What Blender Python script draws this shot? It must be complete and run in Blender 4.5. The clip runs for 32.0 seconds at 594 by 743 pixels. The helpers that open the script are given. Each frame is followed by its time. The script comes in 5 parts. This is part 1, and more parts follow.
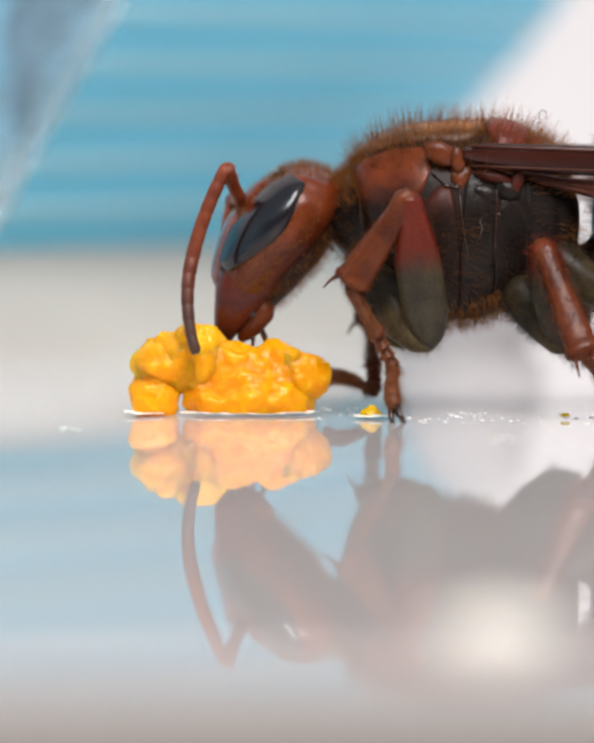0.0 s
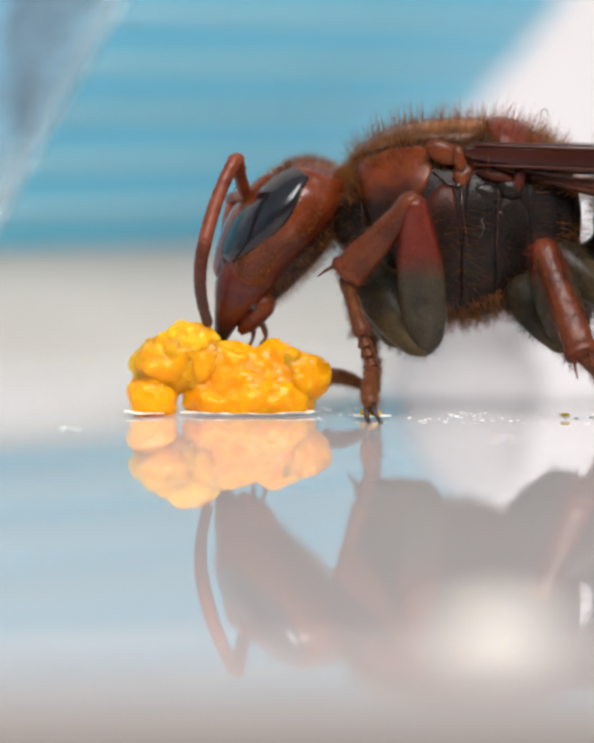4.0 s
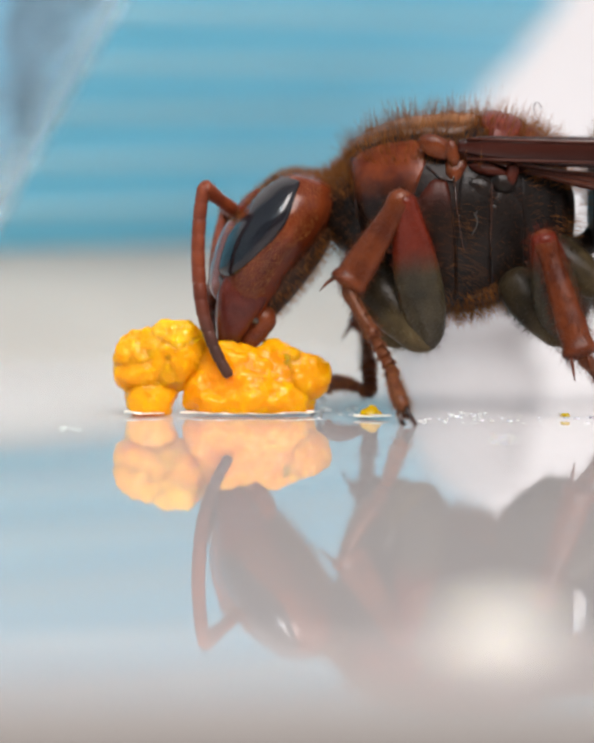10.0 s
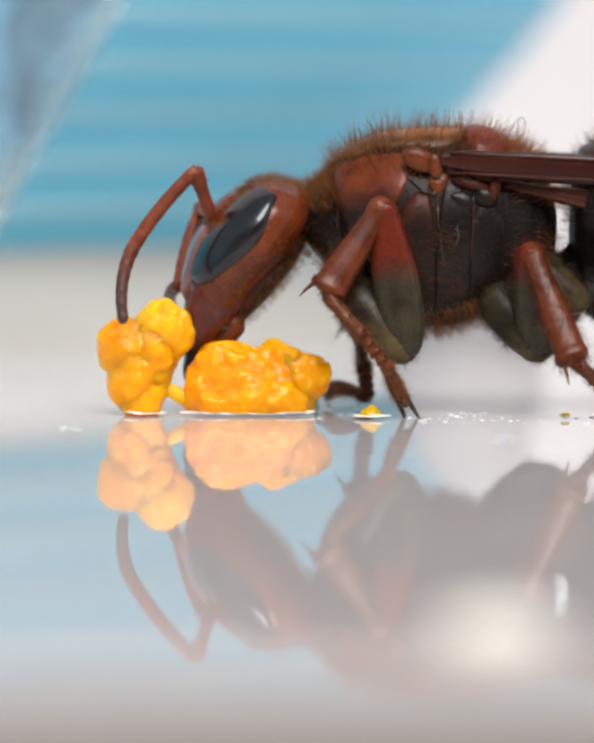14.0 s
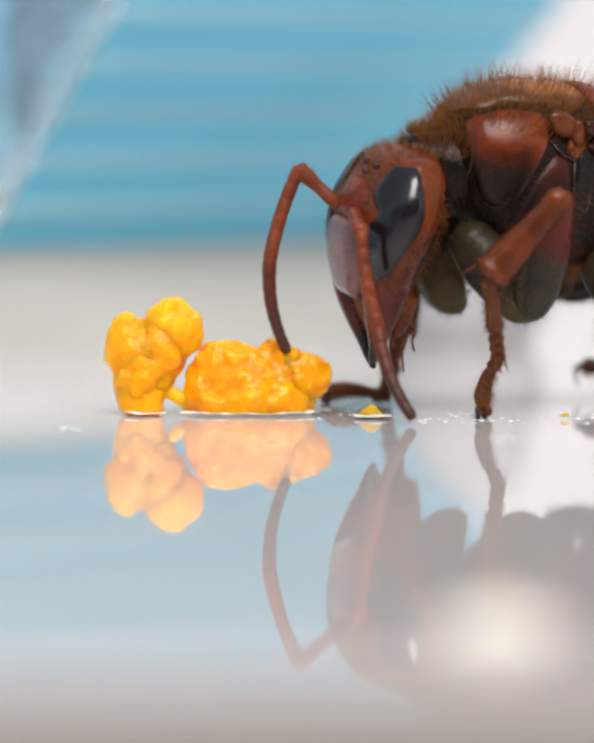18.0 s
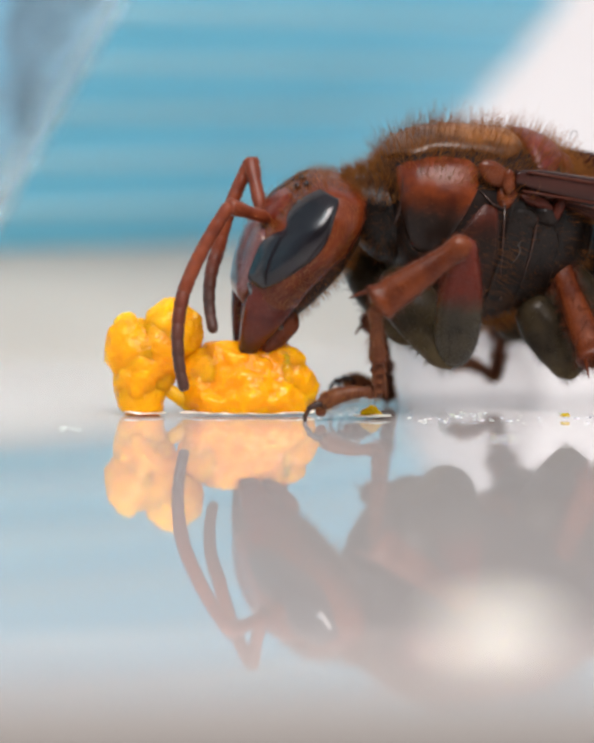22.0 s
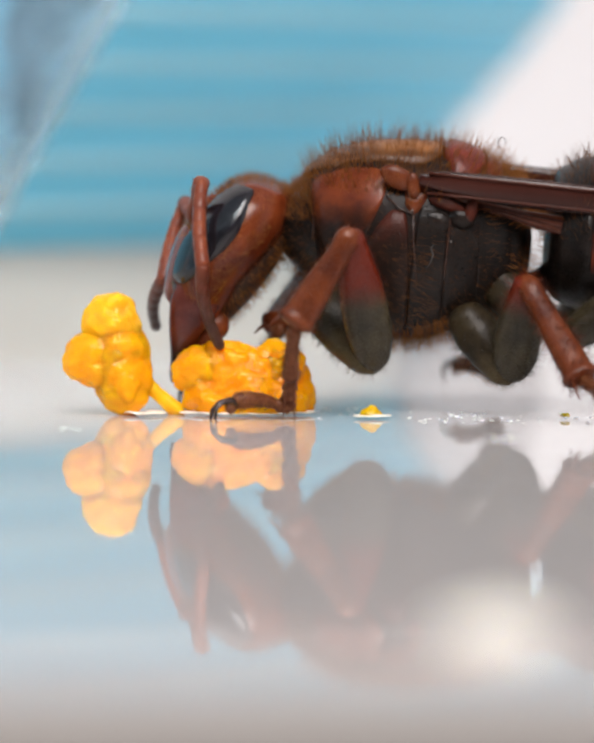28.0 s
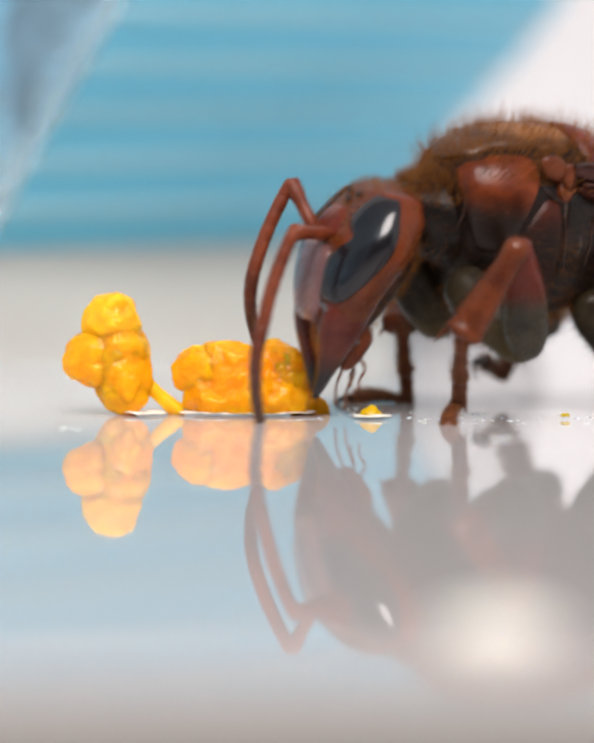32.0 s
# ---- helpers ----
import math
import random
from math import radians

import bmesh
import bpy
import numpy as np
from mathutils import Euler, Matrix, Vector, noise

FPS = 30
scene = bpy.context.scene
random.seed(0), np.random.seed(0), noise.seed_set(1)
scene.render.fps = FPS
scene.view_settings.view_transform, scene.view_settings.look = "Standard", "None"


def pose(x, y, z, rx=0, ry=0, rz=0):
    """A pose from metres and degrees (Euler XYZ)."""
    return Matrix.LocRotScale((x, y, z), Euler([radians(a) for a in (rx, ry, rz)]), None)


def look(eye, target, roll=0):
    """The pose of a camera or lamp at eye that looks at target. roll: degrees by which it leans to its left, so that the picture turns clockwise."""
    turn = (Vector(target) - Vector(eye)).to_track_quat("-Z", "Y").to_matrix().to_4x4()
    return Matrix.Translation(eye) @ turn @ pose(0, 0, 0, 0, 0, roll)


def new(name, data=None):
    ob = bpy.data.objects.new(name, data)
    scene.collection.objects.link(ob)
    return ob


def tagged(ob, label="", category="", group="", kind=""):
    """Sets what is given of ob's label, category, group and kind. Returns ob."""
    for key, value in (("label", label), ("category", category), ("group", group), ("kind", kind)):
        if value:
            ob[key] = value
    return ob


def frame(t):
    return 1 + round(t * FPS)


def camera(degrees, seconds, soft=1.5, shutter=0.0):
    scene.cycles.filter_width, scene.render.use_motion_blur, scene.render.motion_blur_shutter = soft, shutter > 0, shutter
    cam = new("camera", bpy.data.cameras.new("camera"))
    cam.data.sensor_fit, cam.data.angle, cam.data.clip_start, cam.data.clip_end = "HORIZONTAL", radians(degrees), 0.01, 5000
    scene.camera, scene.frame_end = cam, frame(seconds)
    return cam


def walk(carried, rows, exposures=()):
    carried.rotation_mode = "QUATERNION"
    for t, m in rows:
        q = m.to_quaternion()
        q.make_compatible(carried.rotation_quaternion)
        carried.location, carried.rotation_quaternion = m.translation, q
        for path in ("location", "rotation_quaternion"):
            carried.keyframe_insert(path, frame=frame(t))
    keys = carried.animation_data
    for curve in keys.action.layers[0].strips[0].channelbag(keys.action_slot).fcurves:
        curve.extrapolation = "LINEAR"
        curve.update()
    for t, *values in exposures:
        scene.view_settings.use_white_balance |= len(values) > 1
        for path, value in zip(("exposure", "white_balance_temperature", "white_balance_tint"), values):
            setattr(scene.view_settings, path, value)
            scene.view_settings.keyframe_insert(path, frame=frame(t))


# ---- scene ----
# A hornet feeds on a lump of yellow food on a glossy white dish. True size: the head is about 7 mm high.
MM = 0.001
Q = MM / 57                      # the fine step in which the animal is drawn: 57 to the millimetre
REACH, RISE, DIP = 0.200, 0.012232, 2.99   # camera: distance to the feet, height over the dish, tilt down
EYE = Vector((0, -REACH, RISE))
cam = camera(6.297, 32.0, soft=3.7, shutter=0.7)
STILL = look(EYE, EYE + Vector((0, math.cos(radians(DIP)), -math.sin(radians(DIP)))))
walk(cam, [(0.0, STILL), (32.0, STILL)])
cam.data.dof.use_dof = True
cam.data.dof.focus_distance = 0.2015
cam.data.dof.aperture_fstop = 60

# ---- light: a bright hazy sky, a broad soft sun from high above ----
SUN_FROM = Vector((0.16, -0.95, 1.0)).normalized()
world = bpy.data.worlds.new("world")
scene.world = world
world.use_nodes = True
nt = world.node_tree
sky = nt.nodes.new("ShaderNodeTexSky")
sky.sky_type = "NISHITA"
sky.sun_disc = False
sky.sun_elevation = math.asin(SUN_FROM.z)
sky.sun_rotation = math.atan2(SUN_FROM.x, SUN_FROM.y)
haze = nt.nodes.new("ShaderNodeHueSaturation")
haze.inputs["Saturation"].default_value = 0.12
nt.links.new(sky.outputs[0], haze.inputs["Color"])
nt.links.new(haze.outputs[0], nt.nodes["Background"].inputs["Color"])
nt.nodes["Background"].inputs["Strength"].default_value = 0.152
sun = new("sun", bpy.data.lights.new("sun", "SUN"))
sun.data.energy, sun.data.angle, sun.data.color = 3.35, radians(30), (1.0, 0.92, 0.89)
sun.matrix_world = look(SUN_FROM, (0, 0, 0))
scene.view_settings.exposure = 0.0

# ---- materials ----


def ramp(nt, fac, stops):
    r = nt.nodes.new("ShaderNodeValToRGB")
    el = r.color_ramp.elements
    while len(el) < len(stops):
        el.new(0.5)
    for e, (p, c) in zip(el, stops):
        e.position, e.color = p, (*c, 1)
    nt.links.new(fac, r.inputs[0])
    return r.outputs[0]


def surface(name, a, b, size=0.4, rough=0.35, bump=0.15, grain=0.05, along=None, far=None, coat=0.0, sub=0.0, radius=(1, 0.4, 0.1),
            trans=0.0, ior=1.5, rough_var=0.12, sheen=0.0, stretch=(1, 1, 1), spec=0.3, thin=0.0, glow=0.0):
    """A surface of colours a and b mixed by blotches of `size` mm, with a grain of `grain` mm in relief. along: (axis, from, to) in
    fine steps, over which it turns to the colour `far`."""
    m = bpy.data.materials.new(name)
    m.use_nodes = True
    nt = m.node_tree
    p = nt.nodes["Principled BSDF"]
    tc = nt.nodes.new("ShaderNodeTexCoord")
    mp = nt.nodes.new("ShaderNodeMapping")
    mp.inputs["Scale"].default_value = stretch
    nt.links.new(tc.outputs["Object"], mp.inputs[0])
    big = nt.nodes.new("ShaderNodeTexNoise")
    big.inputs["Scale"].default_value = 1000 / size
    big.inputs["Detail"].default_value = 4
    big.inputs["Roughness"].default_value = 0.62
    fine = nt.nodes.new("ShaderNodeTexNoise")
    fine.inputs["Scale"].default_value = 1000 / grain
    fine.inputs["Detail"].default_value = 3
    for n in (big, fine):
        nt.links.new(mp.outputs[0], n.inputs["Vector"])
    col = ramp(nt, big.outputs[0], [(0.34, a), (0.66, b)])
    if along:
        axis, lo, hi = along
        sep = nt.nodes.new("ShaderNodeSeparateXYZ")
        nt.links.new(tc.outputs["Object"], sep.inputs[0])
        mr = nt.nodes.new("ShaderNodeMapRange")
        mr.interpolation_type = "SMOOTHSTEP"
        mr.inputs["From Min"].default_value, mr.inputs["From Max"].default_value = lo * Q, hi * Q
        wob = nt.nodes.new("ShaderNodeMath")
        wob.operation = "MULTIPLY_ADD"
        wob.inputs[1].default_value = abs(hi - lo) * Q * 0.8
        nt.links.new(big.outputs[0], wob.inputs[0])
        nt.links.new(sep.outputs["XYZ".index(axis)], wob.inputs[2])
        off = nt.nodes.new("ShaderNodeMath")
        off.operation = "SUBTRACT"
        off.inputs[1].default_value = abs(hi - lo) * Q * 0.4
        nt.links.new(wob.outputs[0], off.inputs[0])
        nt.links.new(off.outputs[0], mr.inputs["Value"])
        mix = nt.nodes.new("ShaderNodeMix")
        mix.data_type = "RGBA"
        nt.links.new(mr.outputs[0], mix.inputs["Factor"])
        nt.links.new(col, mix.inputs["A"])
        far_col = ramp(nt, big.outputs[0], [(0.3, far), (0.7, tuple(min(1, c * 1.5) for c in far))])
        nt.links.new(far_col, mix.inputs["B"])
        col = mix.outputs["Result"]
    nt.links.new(col, p.inputs["Base Color"])
    rr = nt.nodes.new("ShaderNodeMapRange")
    rr.inputs["To Min"].default_value, rr.inputs["To Max"].default_value = max(0.0, rough - rough_var), rough + rough_var
    nt.links.new(fine.outputs[0], rr.inputs["Value"])
    nt.links.new(rr.outputs[0], p.inputs["Roughness"])
    if bump:
        bp = nt.nodes.new("ShaderNodeBump")
        bp.inputs["Strength"].default_value = bump
        bp.inputs["Distance"].default_value = grain * MM * 0.4
        nt.links.new(fine.outputs[0], bp.inputs["Height"])
        nt.links.new(bp.outputs[0], p.inputs["Normal"])
    p.inputs["IOR"].default_value = ior
    p.inputs["Specular IOR Level"].default_value = spec
    p.inputs["Coat Weight"].default_value = coat
    p.inputs["Coat Roughness"].default_value = 0.12
    p.inputs["Sheen Weight"].default_value = sheen
    p.inputs["Sheen Tint"].default_value = (1.0, 0.55, 0.25, 1)
    p.inputs["Sheen Roughness"].default_value = 0.4
    if sub:
        p.inputs["Subsurface Weight"].default_value = sub
        p.inputs["Subsurface Radius"].default_value = radius
        p.inputs["Subsurface Scale"].default_value = 0.8 * MM
    p.inputs["Transmission Weight"].default_value = trans
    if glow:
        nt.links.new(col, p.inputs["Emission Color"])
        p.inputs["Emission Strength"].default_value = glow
    if thin:
        tl = nt.nodes.new("ShaderNodeBsdfTranslucent")
        nt.links.new(col, tl.inputs["Color"])
        ms = nt.nodes.new("ShaderNodeMixShader")
        ms.inputs[0].default_value = thin
        nt.links.new(p.outputs[0], ms.inputs[1])
        nt.links.new(tl.outputs[0], ms.inputs[2])
        nt.links.new(ms.outputs[0], nt.nodes["Material Output"].inputs["Surface"])
    return m


M_BLACK = surface("black_chitin", (0.006, 0.0045, 0.004), (0.014, 0.009, 0.007), 0.8, 0.30, 0.5, 0.09, spec=0.2)
M_PLEURON = surface("pleuron_chitin", (0.006, 0.0042, 0.004), (0.015, 0.0085, 0.0065), 0.9, 0.34, 0.5, 0.09, spec=0.16)
M_RED = surface("red_chitin", (0.085, 0.008, 0.003), (0.15, 0.018, 0.006), 0.9, 0.28, 0.4, 0.05, spec=0.35)
M_PRON = surface("pronotum_chitin", (0.085, 0.0125, 0.004), (0.19, 0.038, 0.009), 1.4, 0.20, 0.4, 0.05, along=("Z", -20, -115), far=(0.010, 0.0055, 0.004), spec=0.22)
# bronze plate; the golden upper edge is rim light from above, put into the colour
M_SCUTUM = surface("scutum_chitin_lit_top", (0.045, 0.016, 0.006), (0.11, 0.040, 0.010), 0.7, 0.30, 0.5, 0.06, along=("Z", 50, 74), far=(0.20, 0.070, 0.011), spec=0.34)
M_SCUTEL = surface("scutellum_chitin", (0.085, 0.008, 0.004), (0.16, 0.018, 0.007), 0.5, 0.30, 0.8, 0.10, spec=0.4)
M_HEAD = surface("head_chitin", (0.078, 0.0115, 0.0038), (0.175, 0.034, 0.0085), 1.6, 0.22, 0.3, 0.045, spec=0.32)
M_CLYPEUS = surface("clypeus_chitin", (0.11, 0.045, 0.042), (0.20, 0.090, 0.088), 0.9, 0.26, 0.35, 0.06, coat=0.5)
M_MANDIBLE = surface("mandible_chitin", (0.060, 0.0085, 0.005), (0.11, 0.020, 0.012), 0.8, 0.24, 0.3, 0.05, along=("Z", 95, 165), far=(0.014, 0.012, 0.012), coat=0.12, spec=0.25)
M_EYE = surface("eye_lens", (0.006, 0.005, 0.007), (0.013, 0.011, 0.014), 0.9, 0.17, 0.04, 0.022, spec=0.5, rough_var=0.03)
M_PANEL = surface("flank_panel_chitin", (0.007, 0.004, 0.003), (0.018, 0.008, 0.005), 0.7, 0.34, 0.6, 0.09, spec=0.18, along=("Z", -150, -60), far=(0.042, 0.008, 0.004))
M_ANTENNA = surface("antenna_chitin", (0.11, 0.019, 0.007), (0.20, 0.042, 0.013), 0.8, 0.36, 0.5, 0.04, spec=0.28)
M_ANTTIP = surface("antenna_tip_chitin", (0.085, 0.016, 0.007), (0.13, 0.028, 0.011), 0.6, 0.42, 0.4, 0.04, along=("Z", 20, 150), far=(0.048, 0.020, 0.014), spec=0.25)
M_FEMUR = surface("femur_chitin", (0.022, 0.018, 0.011), (0.062, 0.048, 0.026), 1.4, 0.28, 0.4, 0.06, along=("Z", 150, 225), far=(0.095, 0.011, 0.004), spec=0.28)
M_COXA = surface("coxa_chitin", (0.015, 0.011, 0.007), (0.038, 0.027, 0.014), 0.9, 0.30, 0.4, 0.06, spec=0.14, along=("Z", 70, 200), far=(0.075, 0.054, 0.026))
M_TIBIA = surface("tibia_chitin", (0.065, 0.0125, 0.0042), (0.155, 0.036, 0.010), 1.1, 0.28, 0.5, 0.06, spec=0.24)
M_TARSUS = surface("tarsus_chitin", (0.15, 0.044, 0.019), (0.27, 0.094, 0.038), 0.5, 0.32, 0.5, 0.05, spec=0.3, thin=0.4)
M_CLAW = surface("claw_chitin", (0.02, 0.010, 0.008), (0.05, 0.02, 0.012), 0.3, 0.2, 0.2, 0.04, spec=0.5)
M_WING = surface("wing_membrane", (0.008, 0.0026, 0.002), (0.045, 0.010, 0.006), 0.9, 0.22, 0.4, 0.05, stretch=(0.05, 1, 1), spec=0.32)
M_HINDWING = surface("hind_wing_membrane", (0.06, 0.012, 0.005), (0.17, 0.040, 0.014), 0.4, 0.28, 0.5, 0.05, stretch=(0.06, 1, 1), spec=0.4)
M_VEIN = surface("wing_vein", (0.030, 0.008, 0.005), (0.070, 0.018, 0.010), 0.3, 0.4, 0.2, 0.05, stretch=(0.1, 1, 1), spec=0.15)
M_LABRUM = surface("labrum_chitin", (0.11, 0.027, 0.006), (0.19, 0.052, 0.010), 0.4, 0.4, 0.4, 0.05, spec=0.15)
M_FIBRE = surface("grey_fibre", (0.09, 0.085, 0.08), (0.17, 0.16, 0.15), 0.4, 0.5, 0, 0.05)
# near-white cream, so that the lump reads as a blurred glint
M_CREAM = surface("glint_lump", (0.93, 0.90, 0.74), (0.97, 0.95, 0.84), 0.5, 0.4, 0.3, 0.1, sub=0.4, radius=(1, 0.9, 0.6))
M_THROAT = surface("throat_chitin", (0.022, 0.010, 0.006), (0.060, 0.026, 0.012), 0.6, 0.36, 0.4, 0.05, spec=0.2)
M_HAIR = surface("golden_hair", (0.30, 0.115, 0.026), (0.46, 0.19, 0.050), 0.3, 0.5, 0, 0.05, spec=0.25, thin=0.55)
M_DARKHAIR = surface("brown_hair", (0.17, 0.066, 0.021), (0.27, 0.11, 0.034), 0.3, 0.5, 0, 0.05, spec=0.25, thin=0.55)
M_FOOD = surface("yellow_food", (0.82, 0.275, 0.002), (0.875, 0.345, 0.005), 2.6, 0.22, 0.25, 0.22, sub=1.0, radius=(1.7, 1.5, 0.07), spec=0.2, rough_var=0.1)
M_FOODPALE = surface("pale_yellow_food", (0.84, 0.32, 0.004), (0.89, 0.405, 0.010), 2.0, 0.20, 0.25, 0.20, sub=1.0, radius=(1.7, 1.6, 0.10), spec=0.2, rough_var=0.1)
M_JUICE = surface("wet_film", (0.94, 0.88, 0.72), (0.97, 0.94, 0.84), 1.0, 0.4, 0.1, 0.1, spec=0.15)
M_CRUMB = surface("white_crumb", (0.86, 0.84, 0.78), (0.93, 0.92, 0.88), 0.3, 0.3, 0.3, 0.05, sub=0.3)
M_DISH = surface("dish_glaze", (0.63, 0.60, 0.59), (0.67, 0.635, 0.625), 25, 0.02, 0, 0.3, rough_var=0.006, ior=1.42)
M_RIM = surface("rim_glaze", (0.42, 0.395, 0.36), (0.46, 0.435, 0.395), 18, 0.5, 0.1, 0.4, spec=0.05)
M_TABLE = surface("table_top", (0.27, 0.25, 0.235), (0.31, 0.29, 0.27), 14, 0.8, 0.3, 0.5, spec=0.0)
# the card is no lamp: a little emission is added to brighten it
M_BACK = surface("self_lit_white_card", (0.585, 0.575, 0.585), (0.625, 0.615, 0.625), 60, 0.8, 0.2, 1.0, glow=0.04, spec=0.1)
M_UNSEEN_WALL = surface("unseen_wall_dark", (0.045, 0.042, 0.040), (0.065, 0.060, 0.056), 60, 0.85, 0.2, 1.0, spec=0.1)
M_CUP = surface("blue_plastic", (0.33, 0.76, 0.90), (0.35, 0.79, 0.93), 22, 0.45, 0.1, 0.5, thin=0.5)
M_CUPPALE = surface("pale_blue_plastic", (0.56, 0.86, 0.93), (0.60, 0.89, 0.95), 22, 0.45, 0.1, 0.5, thin=0.4)
M_TUMBLER = surface("clear_plastic", (0.60, 0.84, 0.95), (0.74, 0.91, 0.98), 7, 0.12, 0.3, 1.5, trans=0.88, ior=1.04, spec=0.3)
M_TUMRIM = surface("clouded_plastic_rim", (0.26, 0.36, 0.44), (0.42, 0.54, 0.62), 6, 0.4, 0.3, 1.0, trans=0.4, ior=1.2)
M_SLATE = surface("slate_chitin", (0.045, 0.042, 0.043), (0.085, 0.080, 0.082), 0.5, 0.26, 0.3, 0.05, spec=0.4)
M_GREY = surface("grey_stone", (0.36, 0.355, 0.365), (0.42, 0.415, 0.425), 3, 0.7, 0.3, 0.3, spec=0.1)

# ---- shapes ----


def curve_at(rows, s):
    """Rows of (s, values...) joined by a smooth curve, read at the places s."""
    r = np.array(rows, float)
    x, v = r[:, 0], r[:, 1:]
    d = np.gradient(v, x, axis=0)
    s = np.clip(np.asarray(s, float), x[0], x[-1])
    i = np.clip(np.searchsorted(x, s) - 1, 0, len(x) - 2)
    h = (x[i + 1] - x[i])
    t = ((s - x[i]) / h)[..., None]
    h = h[..., None]
    return ((2 * t**3 - 3 * t**2 + 1) * v[i] + (t**3 - 2 * t**2 + t) * h * d[i] + (-2 * t**3 + 3 * t**2) * v[i + 1] + (t**3 - t**2) * h * d[i + 1])


def skin(rows, s, phi, e=2.0):
    """Points on a lofted body. Rows: place along, front edge, back edge, half width. phi 0 is the near side, 90 the front edge."""
    c = curve_at(rows, s)
    top, bot, half = c[..., 0], c[..., 1], np.maximum(c[..., 2], 0.4)
    mid, hh = (top + bot) / 2, np.maximum((top - bot) / 2, 0.4)
    co, si = np.cos(np.radians(phi)), np.sin(np.radians(phi))
    k = 2 / e
    return np.stack([s + 0 * phi, -half * np.sign(co) * np.abs(co)**k, mid + hh * np.sign(si) * np.abs(si)**k], -1)


def loft(rows, m=40, n=36, e=2.0):
    s = rows[0][0] + (rows[-1][0] - rows[0][0]) * (0.5 - 0.5 * np.cos(np.linspace(0.03, 0.97, m) * np.pi))
    phi = np.arange(n) * 360.0 / n
    S, P = np.meshgrid(s, phi, indexing="ij")
    v = skin(rows, S, P, e).reshape(-1, 3)
    f = [(i * n + j, i * n + (j + 1) % n, (i + 1) * n + (j + 1) % n, (i + 1) * n + j) for i in range(m - 1) for j in range(n)]
    ends = [v[:n].mean(0), v[-n:].mean(0)]
    a, b = len(v), len(v) + 1
    v = np.vstack([v, ends])
    f += [(a, (j + 1) % n, j) for j in range(n)] + [(b, (m - 1) * n + j, (m - 1) * n + (j + 1) % n) for j in range(n)]
    return v, f


def plate(rows, s0, s1, lo, hi, rise=6.0, ni=22, nj=26, e=2.0, sharp=6):
    """A plate that lies on a lofted body between s0 and s1; lo and hi: its bounds in phi at both ends; its edges dive into the body."""
    i, j = np.meshgrid(np.linspace(0, 1, ni), np.linspace(0, 1, nj), indexing="ij")
    S = s0 + (s1 - s0) * i
    L = lo[0] + (lo[1] - lo[0]) * i
    H = hi[0] + (hi[1] - hi[0]) * i
    P = L + (H - L) * j
    p = skin(rows, S, P, e)
    du = skin(rows, S + 1.0, P, e) - skin(rows, S - 1.0, P, e)
    dv = skin(rows, S, P + 1.0, e) - skin(rows, S, P - 1.0, e)
    nrm = np.cross(du, dv)
    nrm /= np.linalg.norm(nrm, axis=-1, keepdims=True) + 1e-9
    mid = curve_at(rows, S)
    out = p - np.stack([S, 0 * S, (mid[..., 0] + mid[..., 1]) / 2], -1)
    nrm *= np.sign((nrm * out).sum(-1, keepdims=True))
    edge = np.maximum(np.abs(2 * i - 1), np.abs(2 * j - 1))
    v = (p + nrm * (rise - (rise + 7) * edge**sharp)[..., None]).reshape(-1, 3)
    f = [(a * nj + b, a * nj + b + 1, (a + 1) * nj + b + 1, (a + 1) * nj + b) for a in range(ni - 1) for b in range(nj - 1)]
    return v, f


def shield(rows, bounds, rise=6.0, ni=30, nj=26, e=2.0, sharp=6, mirror=False):
    """A plate with curved bounds on a lofted body. bounds: rows of (place along, lowest phi, highest phi)."""
    i, j = np.meshgrid(np.linspace(0, 1, ni), np.linspace(0, 1, nj), indexing="ij")
    S = bounds[0][0] + (bounds[-1][0] - bounds[0][0]) * (0.5 - 0.5 * np.cos(i * np.pi))
    b = curve_at(bounds, S)
    P = b[..., 0] + (b[..., 1] - b[..., 0]) * j
    if mirror:
        P = 180 - P
    p = skin(rows, S, P, e)
    du = skin(rows, S + 1.0, P, e) - skin(rows, S - 1.0, P, e)
    dv = skin(rows, S, P + 1.0, e) - skin(rows, S, P - 1.0, e)
    nrm = np.cross(du, dv)
    nrm /= np.linalg.norm(nrm, axis=-1, keepdims=True) + 1e-9
    mid = curve_at(rows, S)
    out = p - np.stack([S, 0 * S, (mid[..., 0] + mid[..., 1]) / 2], -1)
    nrm *= np.sign((nrm * out).sum(-1, keepdims=True))
    edge = np.maximum(np.abs(2 * i - 1), np.abs(2 * j - 1))
    v = (p + nrm * (rise - (rise + 7) * edge**sharp)[..., None]).reshape(-1, 3)
    f = [(a * nj + c, a * nj + c + 1, (a + 1) * nj + c + 1, (a + 1) * nj + c) for a in range(ni - 1) for c in range(nj - 1)]
    return v, f


def ball(rx, ry, rz, sub=3):
    bm = bmesh.new()
    bmesh.ops.create_icosphere(bm, subdivisions=sub, radius=1)
    v = np.array([x.co[:] for x in bm.verts]) * (rx, ry, rz)
    f = [tuple(x.index for x in q.verts) for q in bm.faces]
    bm.free()
    return v, f


